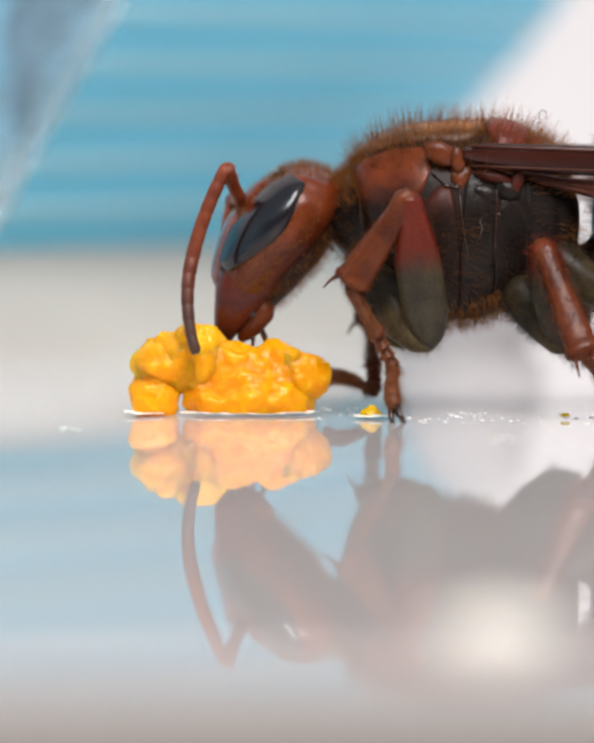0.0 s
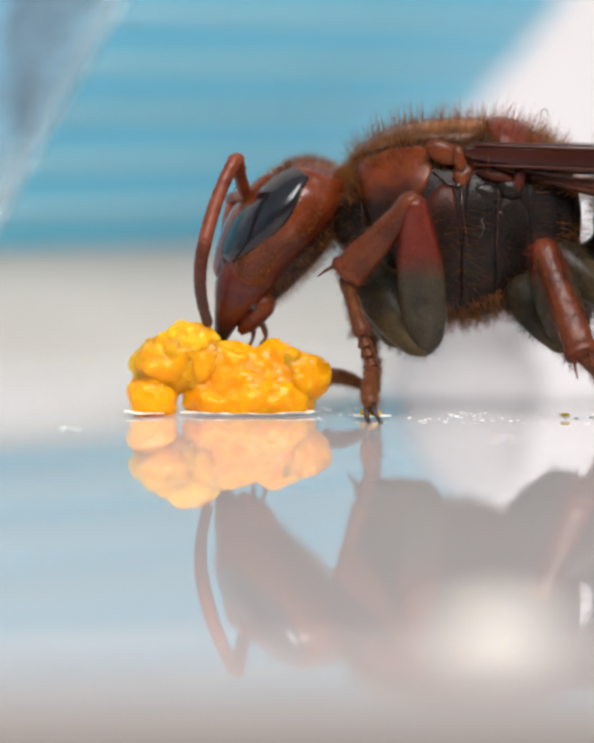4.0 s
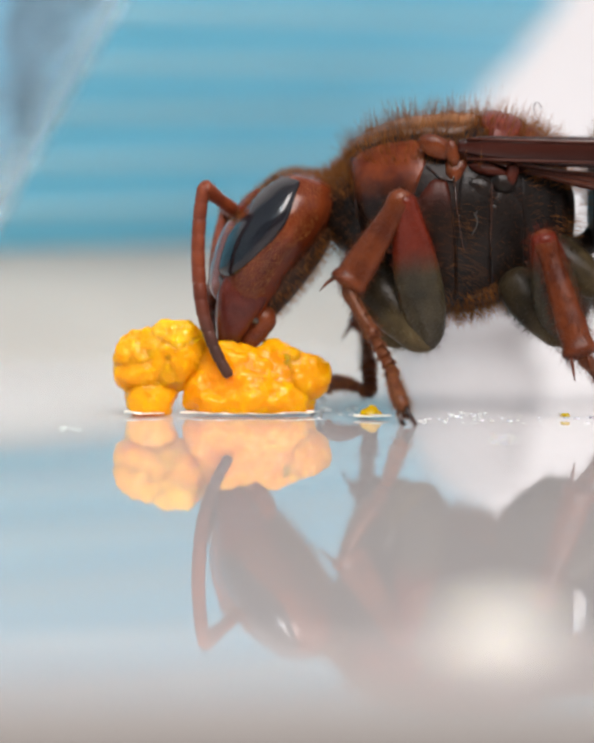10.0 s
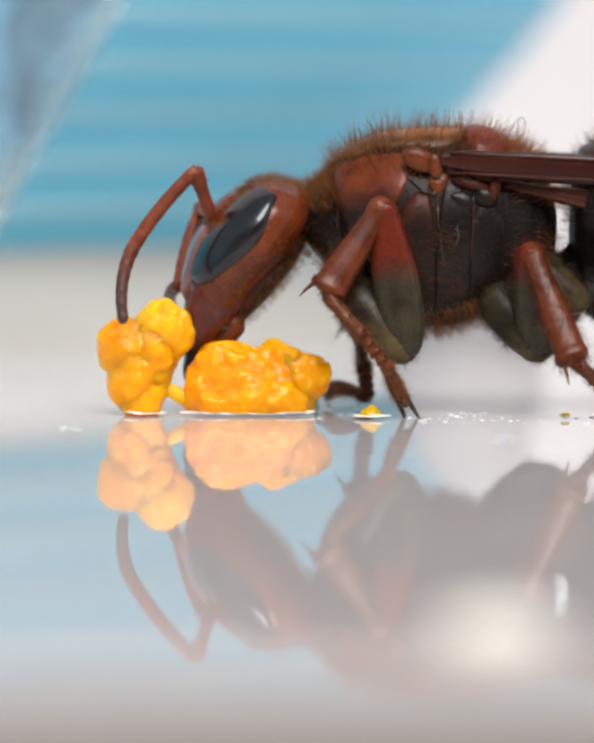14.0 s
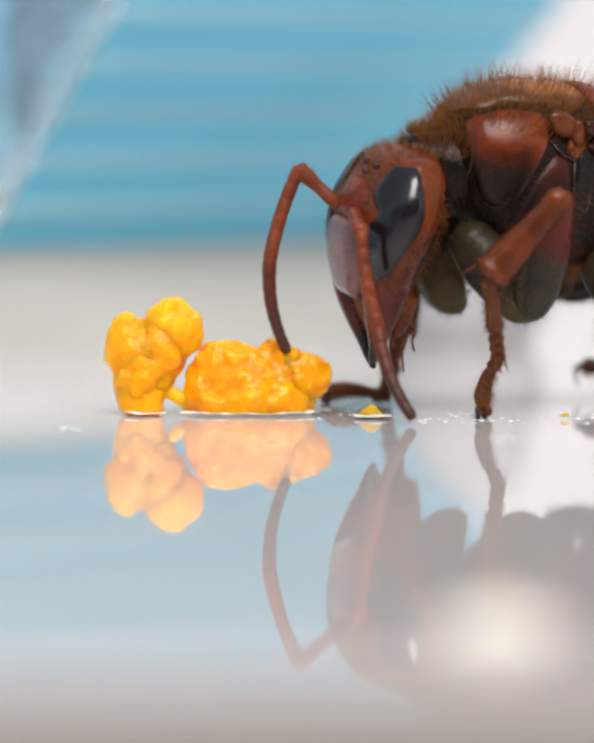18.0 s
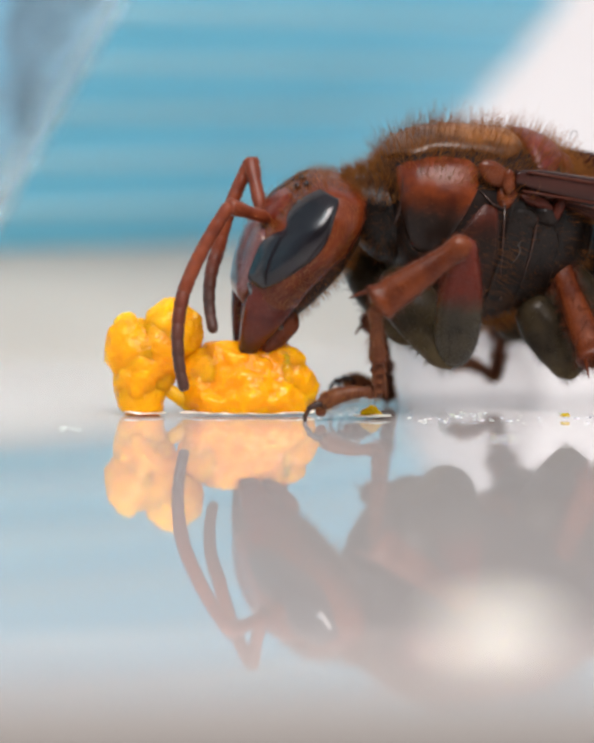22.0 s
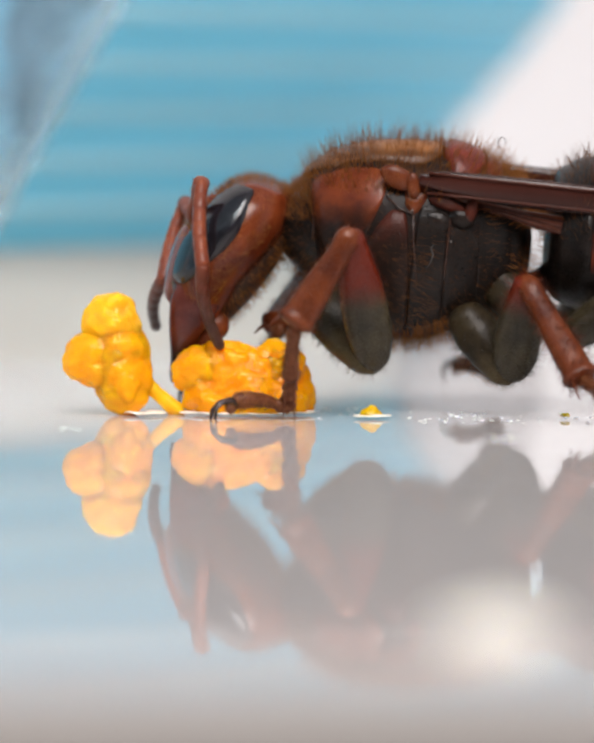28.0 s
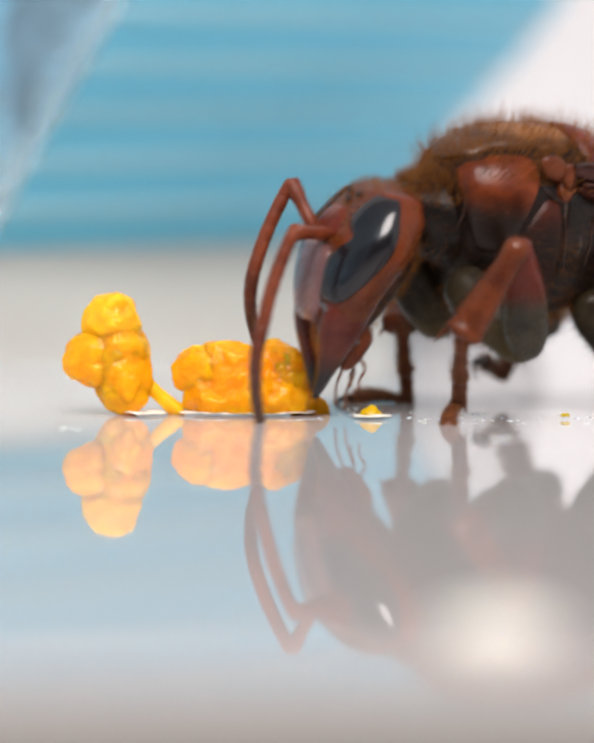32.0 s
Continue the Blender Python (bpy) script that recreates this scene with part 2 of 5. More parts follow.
def tube(points, radii, n=10):
    """A round tube along points, closed at both ends."""
    p = np.array(points, float)
    t = np.gradient(p, axis=0)
    t /= np.linalg.norm(t, axis=1, keepdims=True) + 1e-12
    v = []
    side = np.array([0.0, 1.0, 0.0])
    for a, d, r in zip(p, t, radii):
        u = np.cross(d, side)
        if np.linalg.norm(u) < 0.1:
            u = np.cross(d, (1.0, 0, 0.3))
        u /= np.linalg.norm(u)
        w = np.cross(d, u)
        v += [a + r * (math.cos(k) * u + math.sin(k) * w) for k in np.arange(n) * 2 * math.pi / n]
    m = len(p)
    f = [(i * n + j, i * n + (j + 1) % n, (i + 1) * n + (j + 1) % n, (i + 1) * n + j) for i in range(m - 1) for j in range(n)]
    f += [tuple(range(n))[::-1], tuple(range((m - 1) * n, m * n))]
    return np.array(v), f


def joined(*pieces):
    v, f, k = [], [], 0
    for a, b in pieces:
        v.append(a)
        f += [tuple(i + k for i in q) for q in b]
        k += len(a)
    return np.vstack(v), f


def rough_up(v, size, depth, seed=0.0):
    """Pushes points about by smooth noise."""
    return np.array([Vector(p) + noise.noise_vector(Vector(p) / size + Vector((seed, seed * 2, 0))) * depth for p in v])


def mesh_of(name, vf, material, scale=Q, smooth=True):
    v, f = vf
    me = bpy.data.meshes.new(name)
    me.from_pydata((np.asarray(v) * scale).tolist(), [], f)
    bm = bmesh.new()
    bm.from_mesh(me)
    bmesh.ops.recalc_face_normals(bm, faces=bm.faces)
    bm.to_mesh(me)
    bm.free()
    for q in me.polygons:
        q.use_smooth = smooth
    me.materials.append(material)
    return me


def part(name, vf, material, parent, label="", m=None, smooth=True, scale=Q):
    ob = new(name, mesh_of(name, vf, material, scale, smooth))
    ob.parent = parent
    if m is not None:
        ob.matrix_basis = m
    return tagged(ob, label)


def thing(name, vf, material, label, category, m=None, group="", kind="", scale=Q, smooth=True):
    ob = new(name, mesh_of(name, vf, material, scale, smooth))
    if m is not None:
        ob.matrix_basis = m
    return tagged(ob, label, category, group, kind)


def hairs(vf, count, length, thick, lean, keep, seed=1, spread=0.35):
    """Tapered bristles on the faces whose middle and outward normal pass keep()."""
    v, f = np.asarray(vf[0], float), vf[1]
    mid0 = v.mean(0)
    rng = np.random.default_rng(seed)
    tri = np.array([(q[0], q[i], q[i + 1]) for q in f for i in range(1, len(q) - 1)])
    a, b, c = v[tri[:, 0]], v[tri[:, 1]], v[tri[:, 2]]
    n = np.cross(b - a, c - a)
    area = np.linalg.norm(n, axis=1)
    n = n / (area[:, None] + 1e-9)
    n *= np.sign((n * ((a + b + c) / 3 - mid0)).sum(1, keepdims=True))
    ok = np.array([keep(p, q) for p, q in zip((a + b + c) / 3, n)])
    w = area * ok
    pick = rng.choice(len(tri), count, p=w / w.sum())
    r1, r2 = np.sqrt(rng.random(count)), rng.random(count)
    base = a[pick] * (1 - r1)[:, None] + b[pick] * (r1 * (1 - r2))[:, None] + c[pick] * (r1 * r2)[:, None]
    d = n[pick] + np.array(lean) + rng.normal(0, spread, (count, 3))
    d /= np.linalg.norm(d, axis=1, keepdims=True)
    ln = (length * rng.uniform(0.45, 1.1, count))[:, None]
    thick = 1.3 * thick
    bend = rng.normal(0, 0.22, (count, 3)) + np.array(lean) * 0.25
    u = np.cross(d, (0.3, 1, 0.2))
    u /= np.linalg.norm(u, axis=1, keepdims=True)
    w2 = np.cross(d, u)
    low, mid = base - 2 * d, base + d * ln * 0.55
    rings = [q + r * t for q, r in ((low, thick), (mid, thick * 0.7)) for t in (u, -0.5 * u + 0.87 * w2, -0.5 * u - 0.87 * w2)]
    V = np.stack(rings + [base + d * ln + bend * ln * 0.5], 1).reshape(-1, 3)
    one = [(0, 1, 4, 3), (1, 2, 5, 4), (2, 0, 3, 5), (3, 4, 6), (4, 5, 6), (5, 3, 6)]
    F = [tuple(7 * k + i for i in q) for k in range(count) for q in one]
    return V, F


def melted(blobs, k, cell):
    """The skin of blobs (x, y, z, radius) that melt together, as a net of cells."""
    B = np.array(blobs, float)
    lo, hi = (B[:, :3] - B[:, 3:]).min(0) - 3 * cell - k, (B[:, :3] + B[:, 3:]).max(0) + 3 * cell + k
    ax = [np.arange(a, b, cell) for a, b in zip(lo, hi)]
    G = np.stack(np.meshgrid(*ax, indexing="ij"), -1)
    acc = np.zeros(G.shape[:3])
    for b in B:
        acc += np.exp(-(np.linalg.norm(G - b[:3], axis=-1) - b[3]) / k)
    D = -k * np.log(acc + 1e-12)
    inside = D < 0
    n = [m - 1 for m in D.shape]
    total, count = np.zeros((*n, 3)), np.zeros(n)
    corner = [(a, b, c) for a in (0, 1) for b in (0, 1) for c in (0, 1)]
    cut = lambda a, c: a[c[0]:c[0] + n[0], c[1]:c[1] + n[1], c[2]:c[2] + n[2]]
    for a in corner:
        for d in range(3):
            if a[d]:
                continue
            b = tuple(1 if q == d else a[q] for q in range(3))
            da, db = cut(D, a), cut(D, b)
            x = (da < 0) != (db < 0)
            t = np.where(x, da / np.where(x, da - db, 1), 0)
            p = np.array(a, float) + t[..., None] * (np.array(b) - np.array(a))
            total += p * x[..., None]
            count += x
    has = count > 0
    idx = np.full(n, -1)
    idx[has] = np.arange(has.sum())
    base = np.stack(np.meshgrid(*[np.arange(m) for m in n], indexing="ij"), -1)
    v = (base[has] + total[has] / count[has][:, None]) * cell + lo
    faces = []
    for d in range(3):
        e, g = (d + 1) % 3, (d + 2) % 3
        s0 = [slice(1, -1)] * 3
        s1 = list(s0)
        s0[d], s1[d] = slice(0, -1), slice(1, None)
        x = np.argwhere(inside[tuple(s0)] != inside[tuple(s1)])
        off = np.ones(3, int)
        off[d] = 0
        x = x + off
        step_e, step_g = np.eye(3, dtype=int)[e], np.eye(3, dtype=int)[g]
        q = [idx[tuple((x - u * step_e - w * step_g).T)] for u, w in ((0, 0), (1, 0), (1, 1), (0, 1))]
        faces += [tuple(map(int, r)) for r in np.stack(q, 1) if r.min() >= 0]
    return v, faces


def lump(blobs, seed, fine=0.07, sub=5, k=0.16):
    """A wet, knobbly lump in millimetres: blobs (x, y, z, radius) melted together, with small grains and knobs."""
    B = np.array(blobs, float)
    v, f = melted(blobs, k, max(0.03, 0.046 * min(1, B[:, 3].max() / 0.5), np.ptp(B[:, 0]) / 88, B[:, 3].max() / 24))
    nrm = np.zeros_like(v)
    F = np.array(f)
    fn = np.cross(v[F[:, 2]] - v[F[:, 0]], v[F[:, 3]] - v[F[:, 1]])
    fn *= np.sign((fn * (v[F].mean(1) - B[np.argmin(np.linalg.norm(v[F].mean(1)[:, None] - B[None, :, :3], axis=2) - B[None, :, 3], axis=1), :3])).sum(1, keepdims=True))
    for q in range(4):
        np.add.at(nrm, F[:, q], fn)
    nrm /= np.linalg.norm(nrm, axis=1, keepdims=True) + 1e-12
    out = []
    for q, dirn in zip(v, nrm):
        w = Vector(q) + Vector((seed * 7.3, seed * 3.1, seed))
        wv = w + noise.noise_vector(w * 1.7) * 0.25
        top = 0.25 + 0.75 * min(1.0, max(0.0, dirn[2] + 0.35))      # the upper side is more crusty than the wet flanks
        cell, cell2 = noise.voronoi(wv * 1.6)[0], noise.voronoi(wv * 4.6)[0]
        facet = min(0.6, cell[1] - cell[0]) - 0.25
        fold = 1 - 2 * abs(noise.noise(wv * 2.4))
        h = fine * (1.8 * noise.noise(w * 0.9) + 1.8 * noise.noise(w * 2.1 + Vector((5, 1, 3))) + 0.9 * facet + top * (0.6 * fold + 0.8 * (0.35 - cell2[0]) + 0.5 * noise.noise(w * 8)))
        out.append(Vector(q) + Vector(dirn) * h)
    return np.array(out), f


def sight(u, v, y):
    """The place at depth y (metres) that is seen u across and v down the view (fine steps)."""
    f = 627 / math.tan(radians(6.297) / 2)
    d = STILL.to_3x3() @ Vector(((u - 627) / f, (784 - v) / f, -1))
    return EYE + d * ((y - EYE.y) / d.y)


def sight_mm(u, v, y):
    return np.array(sight(u, v, y * MM)) / MM


# ---- the setting ----


def slab(x0, x1, y0, y1, z0, z1, round_by, seg=6):
    bm = bmesh.new()
    bmesh.ops.create_cube(bm, size=1, matrix=Matrix.Translation(((x0 + x1) / 2, (y0 + y1) / 2, (z0 + z1) / 2)) @ Matrix.Diagonal((x1 - x0, y1 - y0, z1 - z0, 1)))
    if round_by:
        bmesh.ops.bevel(bm, geom=bm.edges[:], offset=round_by, segments=seg, profile=0.5, affect="EDGES")
    v = np.array([x.co[:] for x in bm.verts])
    f = [tuple(x.index for x in q.verts) for q in bm.faces]
    bm.free()
    return v, f


def turned(profile, n=96):
    """A round body from a profile of (radius, height)."""
    v = [(r * math.cos(a), r * math.sin(a), z) for r, z in profile for a in np.arange(n) * 2 * math.pi / n]
    m = len(profile)
    f = [(i * n + j, i * n + (j + 1) % n, (i + 1) * n + (j + 1) % n, (i + 1) * n + j) for i in range(m - 1) for j in range(n)]
    return np.array(v), f


table = thing("table", slab(-900, 900, -700, 900, -40, -0.4, 0.3), M_TABLE, "grey-beige matt table under the dish", "table", kind="structure", scale=MM, smooth=False)
dish = thing("dish", slab(-130, 130, -88, 229, -0.4, 0, 0.18, 10), M_DISH, "glossy white glazed dish that mirrors the hornet", "dish", kind="structure", scale=MM, smooth=False)
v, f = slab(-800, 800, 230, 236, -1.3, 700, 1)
backdrop = thing("backdrop", (v, f), M_BACK, "plain white card behind the dish, faintly self-lit", "backdrop", kind="structure", scale=MM, smooth=False)

# added out of view behind the camera: blocks low sky that greys the chitin
v, f = slab(-900, 900, -720, -700, -40, 380, 2)
thing("unseen_wall_south", (v, f), M_UNSEEN_WALL, "unseen dim wall added behind the camera to cut sky reflections", "wall", kind="structure", scale=MM, smooth=False)


def blue_bowl():
    bowl = tagged(new("bowl"), "blue ribbed plastic bowl on a white foot", "bowl")
    bowl.matrix_basis = pose(-0.065, 0.103, 0.0)
    part("foot", turned([(79.3 - 9.2 * s, 4.62 * s**0.9) for s in np.linspace(0, 1, 24)] + [(69.8, 4.78), (67.0, 4.7)], 160), M_RIM, bowl, "cream-white saucer-like bowl foot", scale=MM)
    prof = [(60.0, 4.5), (69.8, 4.55)]
    flare = [(4.6, 70.0), (7.5, 72.0), (11.1, 74.6), (14, 77.2), (17.2, 79.6), (22, 82.6)]
    for z in np.linspace(4.6, 22, 120):
        prof.append((float(curve_at(flare, z)[0]) + 0.22 * math.sin(z / 2.3 * 2 * math.pi), z))
    prof += [(82.2, 22.5), (81.4, 22.4), (76.2, 14), (70.6, 8.4), (67.6, 5.3), (60, 4.9)]
    part("wall", turned(prof, 160), M_CUP, bowl, scale=MM)
    for k in range(7):
        z = 6.6 + 2.3 * k
        r = float(curve_at(flare, z)[0]) + 0.08
        ring = [(r + 0.26 * math.cos(a), z + 0.42 * math.sin(a)) for a in np.linspace(0, 2 * math.pi, 7)]
        part("rib", turned(ring, 128), M_CUPPALE, bowl, scale=MM)


def clear_tumbler():
    t = tagged(new("tumbler"), "clear clouded plastic tumbler with wet streaks", "tumbler")
    t.matrix_basis = pose(-0.040, -0.025, 0.0002)
    prof = [(0.01, 0.0), (25.2, 0.0), (26.3, 0.8), (29.4, 6.0), (31.9, 10.4), (34.9, 15.6), (37.8, 21.0), (41, 27), (41.6, 27.6), (40.4, 27.6), (36.7, 21.0), (33.8, 15.6), (30.8, 10.4), (28.3, 6.0), (25.4, 1.6), (0.01, 1.4)]
    part("wall", turned(prof, 96), M_TUMBLER, t, scale=MM).visible_shadow = False
    rng = random.Random(5)
    for k in range(26):
        z = rng.uniform(6, 17)
        r = 24.6 + 0.553 * z
        a = -rng.uniform(0.12, 0.5)
        p = (r * math.cos(a), r * math.sin(a), z)
        v, f = ball(rng.uniform(0.25, 0.8), rng.uniform(0.25, 0.8), rng.uniform(0.5, 1.8), 2)
        part("streak", (rough_up(v, 0.6, 0.25, k), f), M_TUMRIM, t, m=pose(*(c * MM for c in p)), scale=MM)


blue_bowl()
clear_tumbler()
gx, gy, gz = sight_mm(955, 724, 60)
v, f = lump([(0, 0, 1.0, 2.6), (0.1, 0, 2.2, 2.4), (0.3, 0, 3.4, 2.2), (0.8, 0.3, 4.6, 2.0), (1.4, 0.3, 5.8, 1.9), (2.2, 0.4, 2.0, 2.2)], 3.0, 0.03, 4, 0.6)
v[:, 2] = np.maximum(v[:, 2], 0)
thing("pebble", (v, f), M_GREY, "smooth upright pale grey pebble on the dish", "pebble", pose(gx * MM, gy * MM, 0), scale=MM)

# ---- the yellow food ----
FOOD_Y = 3.0
FOODS = {}


def granules(blobs, seed, count=30):
    """Adds small grains that stick out of the skin of the blobs."""
    rng = np.random.default_rng(int(seed))
    out = list(blobs)
    big = max(b[3] for b in blobs)
    for _ in range(count):
        a, b, c, r = blobs[rng.integers(len(blobs))]
        d = rng.normal(0, 1, 3)
        d /= np.linalg.norm(d)
        g = rng.uniform(0.10, 0.22) * big
        k = r + rng.uniform(-0.8, 0.1) * g
        out.append((a + d[0] * k, b + d[2] * k, c + d[1] * k, g))
    return out


GRAIN = None


def grains(ob, v, seed, count):
    """Small wet grains that stick to the upper side of a lump."""
    rng = random.Random(seed)
    top = [p for p in v if p[2] > np.percentile(v[:, 2], 55) and p[1] < np.percentile(v[:, 1], 60)]
    for k in range(count):
        p = rng.choice(top)
        g = new("grain", GRAIN[k % 2])
        g.parent = ob
        s = rng.uniform(0.7, 1.2)
        c = v.mean(0)
        p = p + (c - p) * (0.19 * s / max(0.2, np.linalg.norm(c - p)))
        g.matrix_basis = pose(p[0] * MM, p[1] * MM, p[2] * MM, rng.uniform(0, 90), rng.uniform(0, 90), rng.uniform(0, 90)) @ Matrix.Diagonal((s, s * 0.8, s, 1))


def food(name, blobs, seed, label, mat, sub=5, fine=0.07):
    """A lump whose middle is its origin; blobs in fine steps: across, up, to the back, radius."""
    if len(blobs) > 5:
        blobs = granules(blobs, seed)
    v, f = lump([(a / 56.2, c / 56.2, b / 56.2, r / 56.2) for a, b, c, r in blobs], seed, fine, sub, 0.15)
    ob = thing(name, (v, f), mat, label, "food", group="lumps of yellow food", scale=MM)
    if len(blobs) > 34:
        grains(ob, v, seed, 5)
    return ob


GRAIN = [mesh_of("grain", lump([(0, 0, 0, 0.13), (0.09, 0.02, 0.05, 0.1), (-0.07, 0.04, -0.03, 0.09)], q, 0.02, 4, 0.04), M_FOODPALE, MM) for q in (31, 32)]


def still_food():
    c = sight_mm(525, 875, FOOD_Y)
    blobs = [(-98, 34, 0, 40), (-98, 66, 8, 34), (-50, 44, 0, 52), (8, 48, -6, 58), (60, 48, 0, 54), (92, 36, 0, 34), (-72, 104, 4, 30), (-48, 112, -8, 26), (-22, 92, 6, 38),
             (14, 98, -6, 34), (44, 102, 8, 32), (74, 100, -4, 33), (98, 78, 6, 32), (-70, 18, -30, 36), (-10, 18, -36, 40), (50, 18, -30, 40), (96, 14, -10, 28), (-40, 70, 30, 40), (40, 70, 30, 40)]
    blobs = granules(blobs, 5, 90)
    v, f = lump([(a / 56.2, y / 56.2, b / 56.2, r / 56.2) for a, b, y, r in blobs], 1.0, 0.07, 6, 0.16)
    v[:, 2] = np.maximum(v[:, 2], 0)
    ob = thing("food_lump", (v, f), M_FOOD, "large wet orange-yellow lump of food on the dish", "food", pose(c[0] * MM, FOOD_Y * MM, 0.0001), "lumps of yellow food", scale=MM)
    grains(ob, v, 3, 12)
    # a crumb beside it, in its own small puddle
    p = sight_mm(785, 882, 0.4)
    v, f = lump([(0, 0, 0.08, 0.26), (-0.2, 0, 0.05, 0.16), (0.22, 0, 0.05, 0.15), (0.02, 0, 0.26, 0.16)], 6.0, 0.05, 4, 0.06)
    v[:, 2] = np.maximum(v[:, 2], 0)
    thing("food_crumb", (v, f), M_FOODPALE, "small yellow crumb of food on the dish", "food", pose(p[0] * MM, 0.0004, 0.0001), "lumps of yellow food", scale=MM)
    v, f = turned([(0.01, 0.0), (0.72, 0.0), (0.70, 0.015), (0.4, 0.05), (0.01, 0.09)], 40)
    v = rough_up(v, 0.4, 0.08, 9)
    v[:, 2] = np.clip(v[:, 2], 0.0, 0.09)
    thing("juice_film", (v, f), M_JUICE, "small pale wet film round a crumb", "puddle", pose(p[0] * MM, 0.0004, 0.0001), scale=MM)


still_food()
for u0, u1 in ((376, 668), (262, 352)):
    p = sight_mm((u0 + u1) / 2, 882, FOOD_Y - 0.4)
    v, f = turned([(0.01, 0.0), (1.0, 0.0), (0.99, 0.008), (0.93, 0.02), (0.01, 0.03)], 60)
    v = rough_up(v * ((u1 - u0) / 112.4, 1.1, 1), 0.6, 0.12, u0)
    v[:, 2] = np.clip(v[:, 2], 0.0, 0.09)
    thing("juice_film", (v, f), M_JUICE, "thin pale wet film under the food", "puddle", pose(p[0] * MM, (FOOD_Y - 0.4) * MM, 0.0001), scale=MM)
FOODS["core"] = food("food_lump", [(0, 52, 0, 46), (0, 0, 7, 52), (0, -52, 0, 48), (16, 27, 0, 43), (-14, -23, 5, 46), (-16, 32, 9, 39), (14, -39, 0, 39)], 19, "long orange-yellow lump of food in the pile", M_FOOD)
FOODS["low"] = food("food_lump", [(0, 0, 0, 38), (-13, 26, 5, 30), (4, 44, 4, 28), (12, -9, 0, 32), (-14, -20, 0, 25), (13, -22, -6, 23), (14, 26, 0, 27), (-19, 4, -11, 25)], 11, "squat orange-yellow lump of food pulled off the large one", M_FOOD)
FOODS["middle"] = food("food_lump", [(0, 0, 0, 51), (51, -23, 5, 37), (-39, 9, 0, 32), (39, 5, 0, 42), (-9, 28, 0, 34), (26, 26, 9, 34), (67, 2, 0, 34), (-34, -20, 0, 30), (5, -30, 7, 32)], 12, "knobbly orange-yellow lump of food resting on another", M_FOOD)
FOODS["top"] = food("food_lump", [(0, 0, 0, 37), (31, -36, 6, 30), (-24, 15, 0, 29), (16, -18, 0, 33), (15, 25, 0, 27), (-10, -36, 0, 29), (29, 3, 6, 27), (-27, -10, -6, 25)], 13, "rounded pale yellow lump of food on the pile", M_FOODPALE)
FOODS["knob"] = food("food_lump", [(0, 0, 0, 19), (-5, 9, 0, 14), (7, -10, 0, 17), (18, 2, 0, 20)], 18, "small yellow knob of food on the pile", M_FOODPALE)
FOODS["end"] = food("food_lump", [(0, 0, 0, 34), (10, 20, 0, 26), (-16, -12, 0, 34), (14, -14, 0, 26), (-18, 26, 0, 30), (26, 6, 0, 22), (-34, 8, 0, 34)], 14, "small orange-yellow lump at the end of the food", M_FOOD)
FOODS["bump"] = food("food_lump", [(0, 0, 0, 40), (-30, -6, 0, 30), (30, -8, 0, 32), (-8, 22, 0, 26), (14, 18, 0, 24), (-24, 14, 6, 22)], 15, "soft orange-yellow bump of food pulled up", M_FOOD)
FOODS["strand"] = food("food_strand", [(-36, 26, 0, 13), (-18, 12, 0, 11), (0, 0, 0, 11), (16, -11, 0, 12), (36, -24, 0, 16)], 16, "thin yellow strand of food between two lumps", M_FOODPALE, 4, 0.012)
FOODS["chip"] = food("food_lump", [(0, 0, 0, 25), (-5, 22, 0, 19), (5, -20, 0, 20), (2, 10, 0, 22)], 17, "small yellow bite of food", M_FOOD, 4, 0.03)


